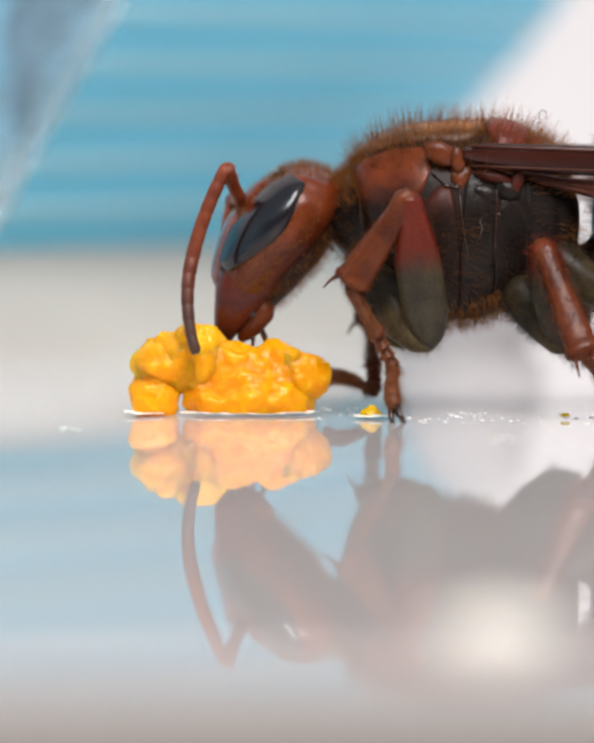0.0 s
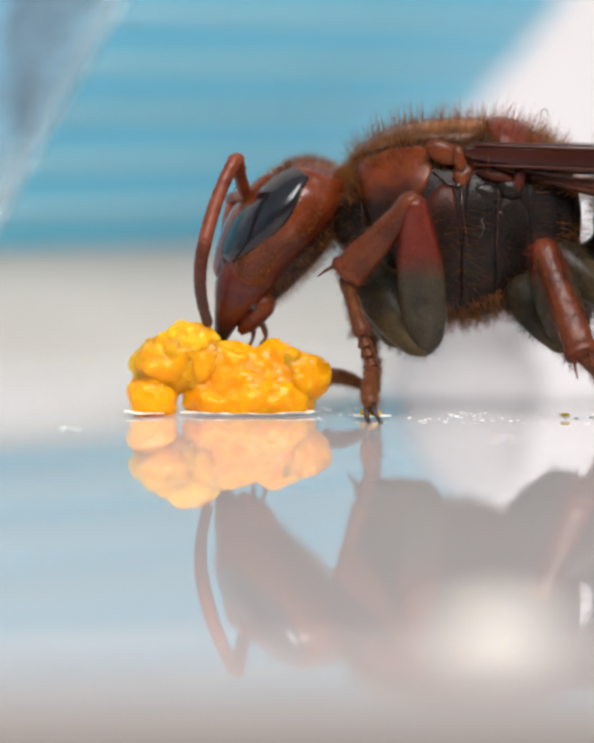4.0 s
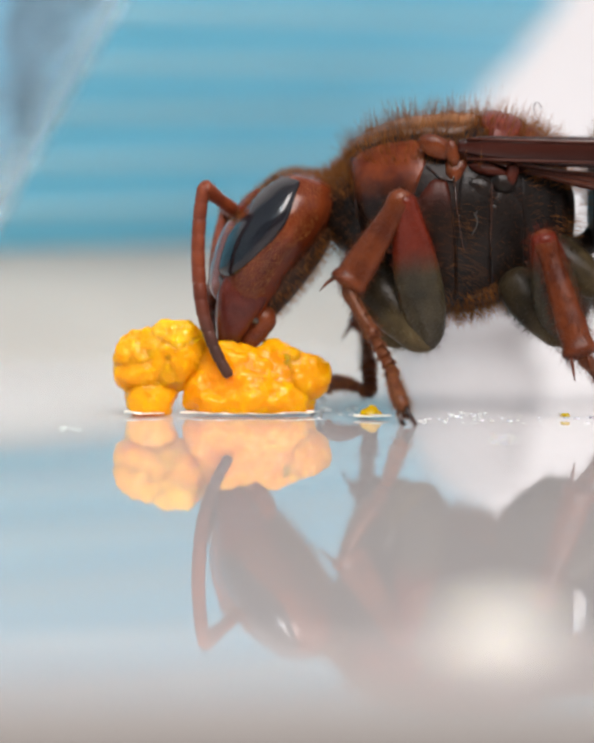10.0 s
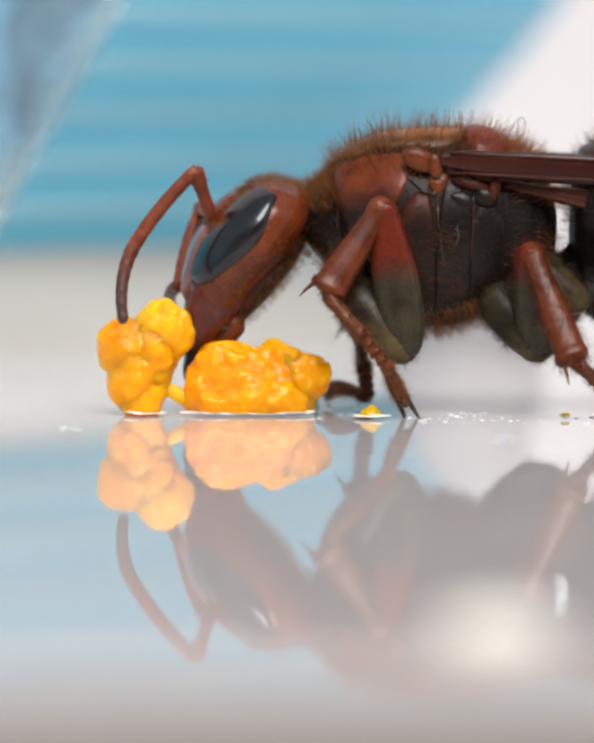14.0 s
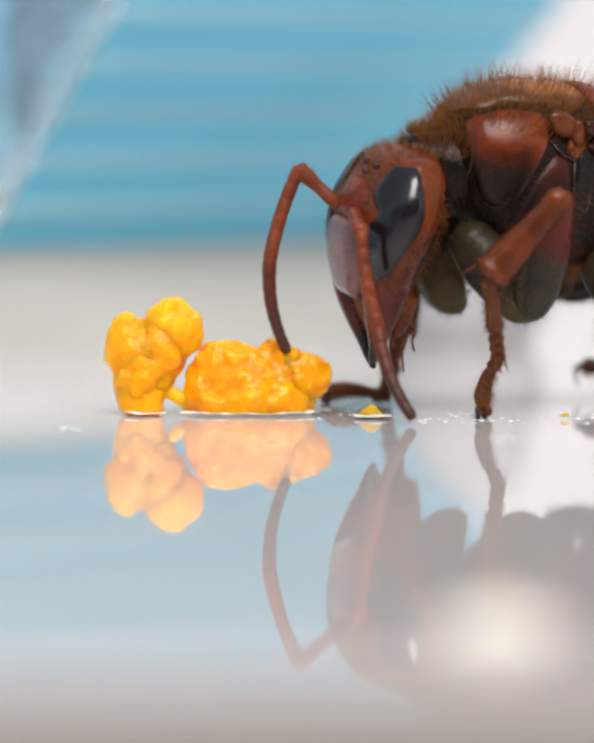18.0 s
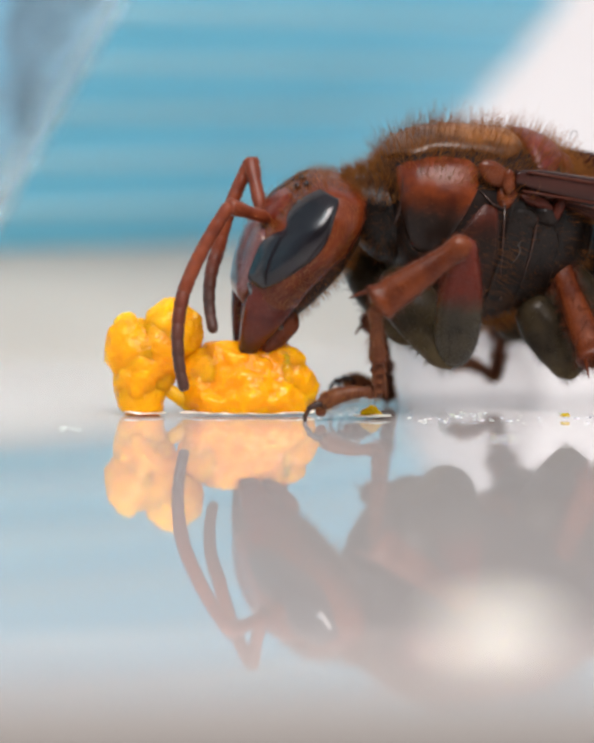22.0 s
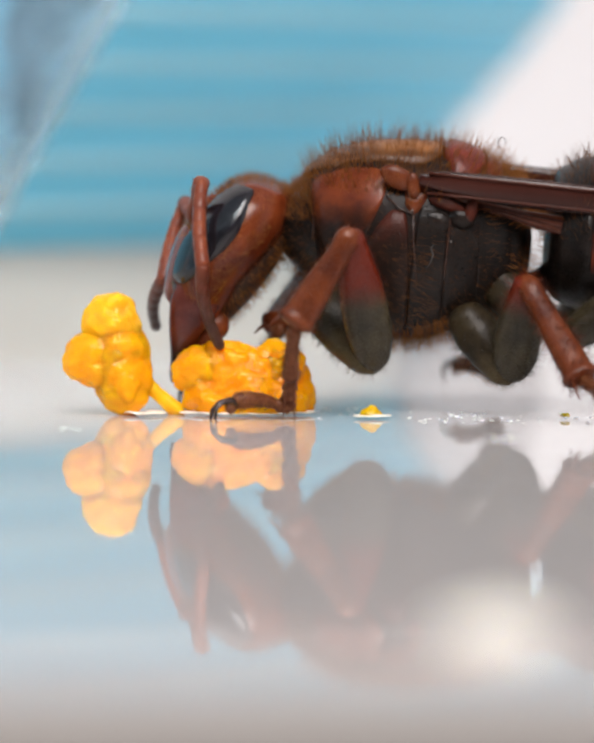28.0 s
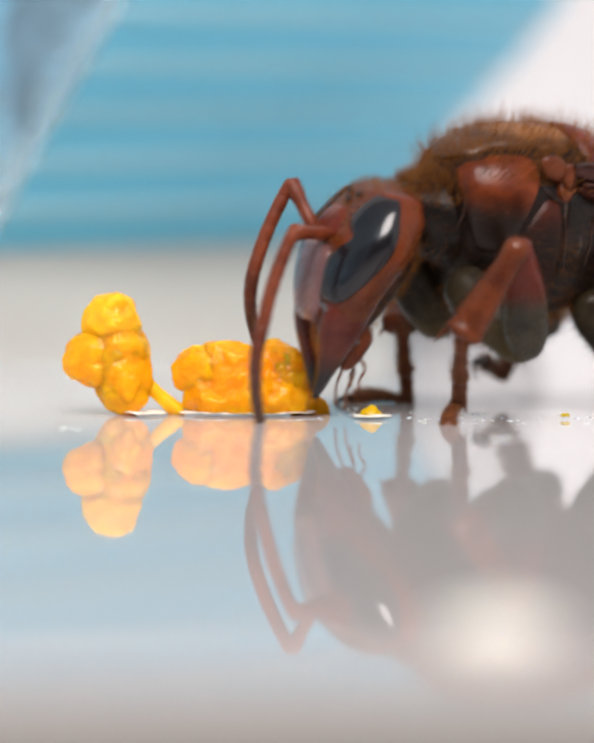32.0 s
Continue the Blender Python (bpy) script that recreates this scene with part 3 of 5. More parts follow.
def specks():
    """Dried drops and crumbs on the glaze."""
    rng = random.Random(8)
    spots = [(985 + rng.gauss(0, 22), 876 + rng.gauss(0, 7), rng.uniform(1.2, 3.2)) for _ in range(18)]
    spots += [(rng.uniform(860, 1254), 884 + rng.gauss(0, 5), rng.uniform(1, 4)) for _ in range(46)]
    spots += [(rng.uniform(640, 760), 872 + rng.gauss(0, 6), rng.uniform(1, 3)) for _ in range(18)]
    spots += [(rng.uniform(120, 180), 905 + rng.gauss(0, 2), rng.uniform(1, 3)) for _ in range(8)]
    spots += [(rng.uniform(900, 1090), 928 + rng.gauss(0, 4), rng.uniform(1, 3)) for _ in range(9)]
    for u, w, r in spots:
        f = 627 / math.tan(radians(6.297) / 2)
        d = STILL.to_3x3() @ Vector(((u - 627) / f, (784 - w) / f, -1))
        p = EYE + d * (-EYE.z / d.z)
        vv, ff = ball(r * rng.uniform(1, 2.4), r * rng.uniform(1, 6), r * rng.uniform(0.3, 1.0), 1)
        thing("crumb", (rough_up(vv, 4, 1.2, u), ff), M_CRUMB, "tiny whitish dried speck on the glazed dish", "crumb", Matrix.Translation(p), "specks on the dish")
    q = sight_mm(1192, 889, 0.2)
    vv, ff = lump([(0, 0, 0.03, 0.1), (0.12, 0, 0.03, 0.08), (-0.11, 0.02, 0.02, 0.07)], 4.0, 0.01, 3, 0.04)
    vv[:, 2] = np.maximum(vv[:, 2], 0)
    thing("food_crumb", (vv, ff), M_FOODPALE, "tiny pale yellow crumb of food among specks", "food", pose(q[0] * MM, 0.0002, 0.0001), "lumps of yellow food", scale=MM)
    # a hair-thin scratch of dried juice
    for a, b in (((1035, 930), (1085, 924)), ((1038, 924), (1080, 934)), ((1060, 928), (1045, 933))):
        pts = []
        for s in np.linspace(0, 1, 6):
            u, w = a[0] + (b[0] - a[0]) * s, a[1] + (b[1] - a[1]) * s
            d = STILL.to_3x3() @ Vector(((u - 627) / f, (784 - w) / f, -1))
            pts.append(np.array(EYE + d * (-EYE.z / d.z)) / Q + (0, 0, 0.8))
        thing("dried_streak", tube(pts, [0.8, 1.2, 1.4, 1.3, 1.1, 0.6], 6), M_CRUMB, "thin whitish dried streak on the dish", "streak", group="specks on the dish")
    # a fibre standing by the food and a dark mote
    f = 627 / math.tan(radians(6.297) / 2)
    d = STILL.to_3x3() @ Vector(((757 - 627) / f, (784 - 1041) / f, -1))
    p = EYE + d * (-EYE.z / d.z)
    vv, ff = ball(5, 14, 2, 2)
    thing("mote", (vv, ff), M_GREY, "tiny grey mote of dust on the dish", "dust", Matrix.Translation(p))
    # a cream lump in place of a bright glint, close to the camera, far out of focus
    d = STILL.to_3x3() @ Vector(((1050 - 627) / f, (784 - 1340) / f, -1))
    p = EYE + d * (-EYE.z / d.z)
    vv, ff = lump([(0, 0, 0.2, 0.7), (0.75, 0.2, 0.1, 0.55), (-0.8, -0.1, 0.1, 0.5), (0.1, 0.5, 0.2, 0.6)], 21, 0.05, 3)
    vv[:, 2] = np.maximum(vv[:, 2] * 0.6, 0)
    thing("glint_lump", (vv, ff), M_CREAM, "cream-white lump standing in for a blurred glint on the dish", "crumb", Matrix.Translation(p), scale=MM)


specks()

# ---- the hornet: built about the middle of its wing bases, head towards -x, near flank towards -y ----
hornet = tagged(new("hornet"), "red-brown hornet with black flanks feeding on yellow food", "hornet")

TRUNK = [(-240, -20, -120, 55), (-215, 12, -185, 109), (-180, 34, -255, 138), (-130, 52, -320, 162), (-60, 62, -352, 175), (20, 64, -352, 175), (90, 58, -330, 164), (150, 36, -298, 147), (200, 0, -255, 120), (235, -55, -225, 85), (250, -110, -195, 37)]


def build_trunk():
    body = loft(TRUNK, 44, 48, 2.2)
    body = (rough_up(body[0], 60, 5, 2), body[1])
    part("thorax", body, M_PLEURON, hornet, "black-brown side of the thorax")
    for far in (False, True):
        part("pronotum", shield(TRUNK, [(-230, 22, 46), (-218, -16, 55), (-196, -34, 58), (-160, -26, 58), (-118, -4, 56), (-84, 20, 52), (-70, 32, 46)], 5, e=2.2, mirror=far, sharp=9), M_PRON, hornet, "glossy deep red-brown pronotum fading to black")
        ridge = skin(TRUNK, np.full(16, -220.0), np.linspace(-40, 52, 16) if not far else 180 - np.linspace(-40, 52, 16), 2.2) * (1, 1.03, 1.02)
        part("collar_ridge", tube(ridge, [2.5] + [4] * 14 + [2.5], 8), M_CLAW, hornet, "thin dark ridge before the pronotum")
        part("mesopleuron", shield(TRUNK, [(-140, -62, -30), (-120, -66, -8), (-80, -68, 16), (-45, -66, 24), (-20, -60, 12), (-12, -50, -10)], 9, e=2.2, mirror=far, sharp=9), M_PANEL, hornet, "dark brown-red flank plate")
        part("mesopleuron_rear", shield(TRUNK, [(-14, -56, -20), (0, -60, 22), (40, -60, 30), (62, -54, 10)], 6, e=2.2, mirror=far, sharp=9), M_BLACK, hornet, "black flank plate")
        part("metapleuron", shield(TRUNK, [(60, -50, 0), (75, -54, 14), (110, -52, 16), (134, -44, 4)], 4, e=2.2, mirror=far, sharp=9), M_BLACK, hornet, "black rear flank plate")
        part("propodeum_plate", shield(TRUNK, [(130, -40, 40), (150, -48, 58), (200, -46, 60), (240, -30, 40)], 2, e=2.2, mirror=far), M_BLACK, hornet)
        part("axillary_plate", shield(TRUNK, [(-30, 24, 34), (-14, 18, 44), (8, 22, 42), (18, 28, 34)], 12, 14, 14, e=2.2, mirror=far, sharp=4), M_TIBIA, hornet, "orange-brown plate at the wing base")
    part("mesoscutum", shield(TRUNK, [(-236, 76, 104), (-222, 63, 117), (-150, 60, 120), (-60, 57, 123), (25, 58, 122), (50, 66, 114)], 11, 40, 30, e=2.2, sharp=8), M_SCUTUM, hornet, "bronze-brown glossy back plate, golden rim light painted along its top")
    part("scutellum", shield(TRUNK, [(50, 66, 114), (66, 50, 130), (110, 46, 134), (142, 62, 118)], 20, 24, 26, e=2.2, sharp=3), M_SCUTEL, hornet, "red rounded scutellum")
    part("metanotum", shield(TRUNK, [(142, 58, 122), (158, 52, 128), (178, 62, 118)], 12, 12, 24, e=2.2, sharp=3), M_RED, hornet)
    for s in (-1, 1):
        v, f = ball(40, 12, 24, 3)
        part("tegula", (rough_up(v, 30, 3, s), f), M_TIBIA, hornet, "orange-brown wing base cover", pose(-48 * Q, 164 * s * Q, 6 * Q, 0, 25, 0))
        v, f = ball(15, 9, 28, 3)
        part("wing_hinge", (v, f), M_TIBIA, hornet, m=pose(-14 * Q, 172 * s * Q, -8 * Q, 0, -10, 0))
        v, f = ball(10, 6, 12, 2)
        part("spiracle", (v, f), M_BLACK, hornet, "black breathing pore", pose(72 * Q, 167 * s * Q, -130 * Q))
    # dust fibres caught on the body
    part("fibre", tube([(38, -178, -128), (30, -181, -140), (36, -183, -152), (32, -182, -168), (22, -180, -184)], [0.5, 0.9, 1.0, 0.8, 0.5], 6), M_FIBRE, hornet, "pale dust fibre on the flank")
    part("fibre", tube([(170, -30, 70), (166, -32, 80), (168, -33, 90), (174, -34, 94), (180, -33, 91), (183, -31, 82), (180, -29, 78)], [0.4, 0.8, 0.9, 0.9, 0.8, 0.7, 0.4], 6), M_CLAW, hornet, "curled dark fibre on the back")
    top = hairs(body, 1500, 60, 0.5, (0.10, 0, 0.35), lambda p, n: n[2] > 0.35 and p[0] > -235, 3, 0.16)
    part("back_hair", top, M_HAIR, hornet, "stiff golden-brown bristles on the back")
    part("back_down", hairs(body, 4200, 25, 0.36, (0.25, 0, 0.1), lambda p, n: n[2] > 0.42, 4), M_HAIR, hornet, "short golden down")
    part("breast_hair", hairs(body, 1900, 44, 0.42, (0.12, 0, -0.35), lambda p, n: n[2] < -0.64, 5), M_HAIR, hornet, "golden hair under the breast")
    part("flank_hair", hairs(body, 650, 40, 0.32, (1.1, 0, -0.12), lambda p, n: abs(n[1]) > 0.4 and -310 < p[2] < -130 and -110 < p[0] < 30, 6, 0.1), M_DARKHAIR, hornet, "golden hair lying back along the flank")
    part("flank_down", hairs(body, 1800, 16, 0.32, (0.7, 0, -0.2), lambda p, n: abs(n[1]) > 0.3 and p[2] < -60, 16), M_DARKHAIR, hornet)
    part("rear_hair", hairs(body, 520, 50, 0.5, (0.5, 0, 0.2), lambda p, n: p[0] > 130 and n[2] > 0.2, 7), M_HAIR, hornet)
    part("waist_hair", hairs(body, 160, 40, 0.4, (0.6, 0, -0.3), lambda p, n: p[0] > 190 and p[2] < -150, 17), M_HAIR, hornet)
    # seams between the flank plates, and the lobed pit under the wing
    for far in (1, -1):
        for line in (((-12, 26), (-8, 4), (2, -14), (24, -34), (52, -50), (70, -64)), ((-70, 30), (-40, 22), (-16, 20), (10, 34), (50, 36)), ((60, 36), (68, 14), (64, -6), (58, -30))):
            q = np.array([skin(TRUNK, np.array(float(a)), np.array(float(b)), 2.2) for a, b in line]) * (1, 1.035 * far, 1)
            part("seam", tube(q, [1.5] + [2.6] * (len(q) - 2) + [1.5], 8), M_CLAW, hornet, "thin raised seam on the flank")
        for x, z, rx, rz, q in ((40, -84, 34, 24, M_BLACK), (92, -74, 30, 22, M_BLACK), (62, -46, 44, 12, M_PANEL), (110, -60, 14, 30, M_PANEL)):
            v, f = ball(rx, 13, rz, 3)
            part("flank_lobe", (rough_up(v, 20, 3, x), f), q, hornet, "small knobbly plate under the wing", pose(x * Q, -164 * far * Q, z * Q, 0, 15, 0))
    # neck
    part("neck", loft([(-330, -75, -120, 30), (-295, -66, -165, 48), (-255, -58, -215, 70), (-215, -45, -240, 90), (-180, -50, -250, 90)], 20, 28), M_BLACK, hornet)
    collar = loft([(-320, -66, -150, 44), (-262, -44, -215, 80), (-215, -10, -245, 100)], 14, 24)
    part("collar_hair", hairs(collar, 1300, 36, 0.40, (-0.1, 0, 0.5), lambda p, n: n[2] > 0.15, 18), M_HAIR, hornet, "golden hair behind the head")
    part("neck_hair", hairs(loft([(-320, -72, -150, 44), (-262, -58, -215, 72), (-200, -40, -245, 92)], 14, 24), 1300, 24, 0.34, (-0.1, 0, 0.1), lambda p, n: True, 8), M_DARKHAIR, hornet, "golden hair on the neck")


build_trunk()

GASTER = [(278, -150, -200, 24), (288, -60, -225, 80), (301, 0, -245, 130), (331, 34, -262, 168), (376, 55, -278, 192), (476, 66, -290, 206), (616, 48, -276, 196), (746, 0, -236, 152), (846, -58, -192, 88), (894, -105, -150, 20)]


def build_gaster():
    part("petiole", loft([(205, -175, -240, 48), (240, -196, -240, 26), (270, -186, -240, 26), (292, -150, -235, 44)], 14, 20), M_BLACK, hornet, "narrow black waist")
    g = loft(GASTER, 60, 48)
    part("gaster", (rough_up(g[0], 60, 3, 5), g[1]), M_BLACK, hornet, "black-brown abdomen")
    for a, b, mat in ((282, 378, M_BLACK), (366, 496, M_BAND), (486, 616, M_BAND), (606, 726, M_BAND), (716, 826, M_BLACK)):
        part("tergite", plate(GASTER, a, b, (-30, -30), (210, 210), 9, 18, 40, sharp=10), mat, hornet)
    part("gaster_hair", hairs(g, 1500, 50, 0.5, (0.3, 0, 0.2), lambda p, n: n[2] > 0 and p[0] < 600, 9), M_DARKHAIR, hornet)


M_BAND = surface("banded_chitin", (0.012, 0.010, 0.009), (0.16, 0.03, 0.012), 1.4, 0.35, 0.4, 0.06)
build_gaster()


def build_wings():
    for s in (-1, 1):
        w = [(0, 14, -10, 10), (40, 22, -20, 14), (140, 24, -34, 15), (320, 22, -42, 14), (600, 14, -44, 12), (820, 2, -36, 9), (930, -10, -26, 3)]
        m = pose(-4 * Q, 174 * s * Q, 4 * Q, 0, 2.2, 0)
        part("fore_wing", loft(w, 40, 24, 3.0), M_WING, hornet, "folded dark red-brown fore wing", m)
        for z0, z1 in ((18, 9), (-24, -34)):
            p = [(x, 15 * s, z0 + (z1 - z0) * x / 900 - 3 * math.sin(x / 300)) for x in np.linspace(20, 860, 14)]
            part("wing_vein", tube(p, [3.2] * 14, 8), M_VEIN, hornet, m=m)
        h = [(0, 4, -4, 4), (110, -8, -30, 8), (150, -12, -38, 9), (190, -14, -48, 9), (400, -18, -62, 8), (640, -20, -60, 6), (720, -30, -50, 2)]
        hm = pose(60 * Q, 146 * s * Q, -28 * Q, 0, 3.5, 0)
        part("hind_wing", loft(h, 30, 20, 3.0), M_HINDWING, hornet, "folded amber hind wing", hm)
        for z1 in (-22, -34, -46):
            p = [(x, 9 * s, -4 + (z1 + 4) * min(1, x / 240) - 0.02 * x) for x in np.linspace(60, 600, 10)]
            part("wing_vein", tube(p, [2.4] * 10, 6), M_VEIN, hornet, m=hm)


build_wings()

# ---- head: a runs down the face, f forwards, w to the far side ----
AX, FX = np.array((-0.49, 0, -0.87)), np.array((-0.87, 0, 0.49))
SKULL = [(-158, 0, -42, 44), (-146, 30, -70, 94), (-120, 55, -84, 130), (-80, 81, -88, 153), (-40, 100, -84, 163), (0, 108, -72, 162), (40, 112, -56, 153), (80, 110, -40, 138),
         (115, 104, -34, 120), (148, 90, -27, 100), (168, 60, -25, 86), (182, 26, -24, 66), (191, 2, -18, 40)]


def limb(rows, n=24, e=2.1, m=26):
    v, f = loft(rows, m, n, e)
    return v[:, [2, 1, 0]], f


def on_head(v):
    """From (a, w, f) to the head's own axes."""
    v = np.asarray(v, float)
    return v[:, :1] * AX + v[:, 2:3] * FX + v[:, 1:2] * np.array((0, 1.0, 0))


def head_place(a, w, f, turn=None):
    p = on_head([(a, w, f)])[0] * Q
    basis = Matrix(((AX[0], 0, FX[0]), (AX[1], 1, FX[1]), (AX[2], 0, FX[2]))).to_4x4()
    return Matrix.Translation(p) @ basis @ (turn or Matrix.Identity(4))


def build_head():
    sk = loft(SKULL, 44, 48, 2.35)
    sk = (rough_up(sk[0], 50, 3, 1), sk[1])
    skull = (on_head(sk[0]), sk[1])
    head = part("head", skull, M_HEAD, hornet, "red-brown hornet head")
    for s in (-1, 1):
        ey = shield(SKULL, [(-134, 18, 52), (-130, 13, 57), (-122, 9, 62), (-106, 5, 68), (-82, 0, 72), (-56, -3, 66), (-34, -4, 54), (-8, -4, 64), (24, -2, 76), (52, 2, 80), (80, 11, 81), (100, 22, 79), (108, 30, 76), (112, 40, 72)], 7, 60, 40, e=2.35, sharp=8, mirror=s > 0)
        part("eye", (on_head(ey[0]), ey[1]), M_EYE, head, "black kidney-shaped compound eye")
        v, f = ball(13, 10, 13, 3)
        part("antenna_socket", (v, f), M_RED, head, m=head_place(-26, s * 40, 106))
        # mandible
        md = [(-8, 34, -46, 26), (30, 42, -48, 34), (75, 37, -36, 33), (120, 26, -22, 26), (160, 15, -12, 18), (192, 10, -8, 9), (206, 4, -3, 4)]
        vv, ff = loft(md, 30, 24, 2.4)
        vv = vv[:, [2, 1, 0]]
        vv[:, 1] -= s * 0.0016 * vv[:, 2]**2
        m3 = Matrix((FX, (0, 1, 0), AX)).transposed().to_4x4()
        root = on_head([(102, s * 78, 46)])[0] * Q
        part("mandible", (vv, ff), M_MANDIBLE, head, "dark red mandible with a black toothed tip", Matrix.Translation(root) @ m3 @ pose(0, 0, 0, s * 4, -6, 0) @ Matrix.Diagonal((1.18, 1, 1.11, 1)))
        rim = [skin(SKULL, np.array(a), np.array(b) if s < 0 else np.array(180.0 - b), 2.35) for a, b in ((112.0, 66.0), (130.0, 48.0), (150.0, 34.0), (168.0, 16.0), (180.0, -10.0), (184.0, -50.0))]
        part("cheek_rim", tube(on_head(np.array(rim) * (1, 1.05, 1)), [4, 7, 9, 9, 8, 5], 12), M_SLATE, head, "slate-grey band between cheek and mandible")
        mx = limb([(-30, 8, -8, 8), (-14, 24, -24, 20), (20, 27, -27, 22), (56, 20, -20, 17), (78, 8, -8, 7)])
        part("maxilla", (mx[0], mx[1]), M_TIBIA, head, "red-brown lobe beside the mouth", Matrix.Translation(on_head([(172, s * 44, -22)])[0] * Q) @ Matrix((FX, (0, 1, 0), AX)).transposed().to_4x4() @ pose(0, 0, 0, 0, 14, 0))
        v, f = ball(15, 12, 15, 3)
        part("mandible_joint", (v, f), M_BLACK, head, "black joint of the mandible", head_place(112, s * 98, 8))
        # feelers of the mouth
        for path in (((170, 30, -6), (214, 38, -14), (250, 34, -34), (288, 30, -30), (330, 26, -38)), ((170, 24, -16), (208, 30, -34), (236, 30, -58), (262, 26, -54), (286, 24, -62))):
            p = on_head([(a, s * w, f) for a, w, f in path])
            fine = np.array([curve_at([(k, *q) for k, q in enumerate(p)], np.array(t)) for t in np.linspace(0, len(p) - 1, 17)])
            part("palp", tube(fine, [4.6 * (1 - 0.03 * k) * (0.72 if k % 4 == 0 else 1) for k in range(17)], 8), M_TARSUS, head, "thin jointed mouth feeler")
    cl = shield(SKULL, [(-8, 80, 100), (6, 70, 110), (40, 62, 118), (90, 58, 122), (135, 60, 120), (164, 72, 108)], 15, 30, 26, e=2.35, sharp=6)
    part("clypeus", (on_head(cl[0]), cl[1]), M_CLYPEUS, head, "glossy purplish-red face shield")
    fr = shield(SKULL, [(-92, 84, 96), (-74, 74, 106), (-40, 70, 110), (-8, 78, 102)], 12, 18, 18, e=2.35, sharp=3)
    part("forehead", (on_head(fr[0]), fr[1]), M_RED, head, "red raised forehead")
    lip = loft([(150, 74, 10, 52), (180, 72, 4, 44), (210, 60, 8, 34), (236, 44, 16, 16)], 16, 20)
    part("labrum", (on_head(lip[0]), lip[1]), M_LABRUM, head, "orange-brown hairy upper lip")
    part("lip_hair", hairs((on_head(lip[0]), lip[1]), 260, 12, 0.45, (-0.2, 0, -0.5), lambda p, n: True, 14), M_HAIR, head)
    thr = loft([(-60, -50, -104, 60), (0, -30, -100, 84), (60, 0, -84, 84), (115, 10, -64, 66), (160, 20, -44, 42)], 18, 24)
    part("mouth_underside", (on_head(thr[0]), thr[1]), M_THROAT, head, "brown hairy underside of the mouth")
    for a, w, f in ((-122, -24, 56), (-122, 24, 56), (-106, 0, 66)):
        v, ff = ball(8, 8, 8, 3)
        part("ocellus", (v, ff), M_EYE, head, "tiny black simple eye", head_place(a, w, f))
    part("crown_hair", hairs(skull, 1300, 22, 0.34, (0.1, 0, 0.2), lambda p, n: n[2] > 0.45 and abs(p[1]) < 88, 11), M_HAIR, head, "golden hair on the crown")
    part("cheek_down", hairs(skull, 4200, 7, 0.22, (-0.9, 0, -1.2), lambda p, n: abs(n[1]) > 0.7, 12), M_HAIR, head, "fine golden cheek down")
    part("throat_hair", hairs((on_head(thr[0]), thr[1]), 700, 24, 0.36, (0.2, 0, -0.4), lambda p, n: n[0] > -0.4, 13), M_HAIR, head, "golden hair under the mouth")
    return head


HEAD = build_head()

# ---- limbs: each piece runs along +z from its joint; +x is its front ----


LEN = {"scape": 112, "flagellum": 205, "flagellum_tip": 205, "coxa": 210, "mid_coxa": 170, "femur": 328, "tibia": 228, "basitarsus": 202, "tarsus": 125, "mid_femur": 235, "mid_tibia": 268}


def bead_chain(length, count, r0, r1, bow):
    """Segments of an antenna: barrel-shaped joints on a bowed line."""
    rows = []
    for k in range(count):
        a, b = length * k / count, length * (k + 1) / count
        r = r0 + (r1 - r0) * (k + 0.5) / count
        rows += [(a + 0.8, r * 0.93), (a + 3.5, r), (b - 3.5, r * 1.02), (b - 0.8, r * 0.94)]
    rows = [(-5, r0 * 0.75)] + rows + [(length + 5, r1 * 0.7)]
    p = [(bow * 4 * (s / length) * (1 - s / length), 0, s) for s, _ in rows]
    return tube(p, [r for _, r in rows], 16)


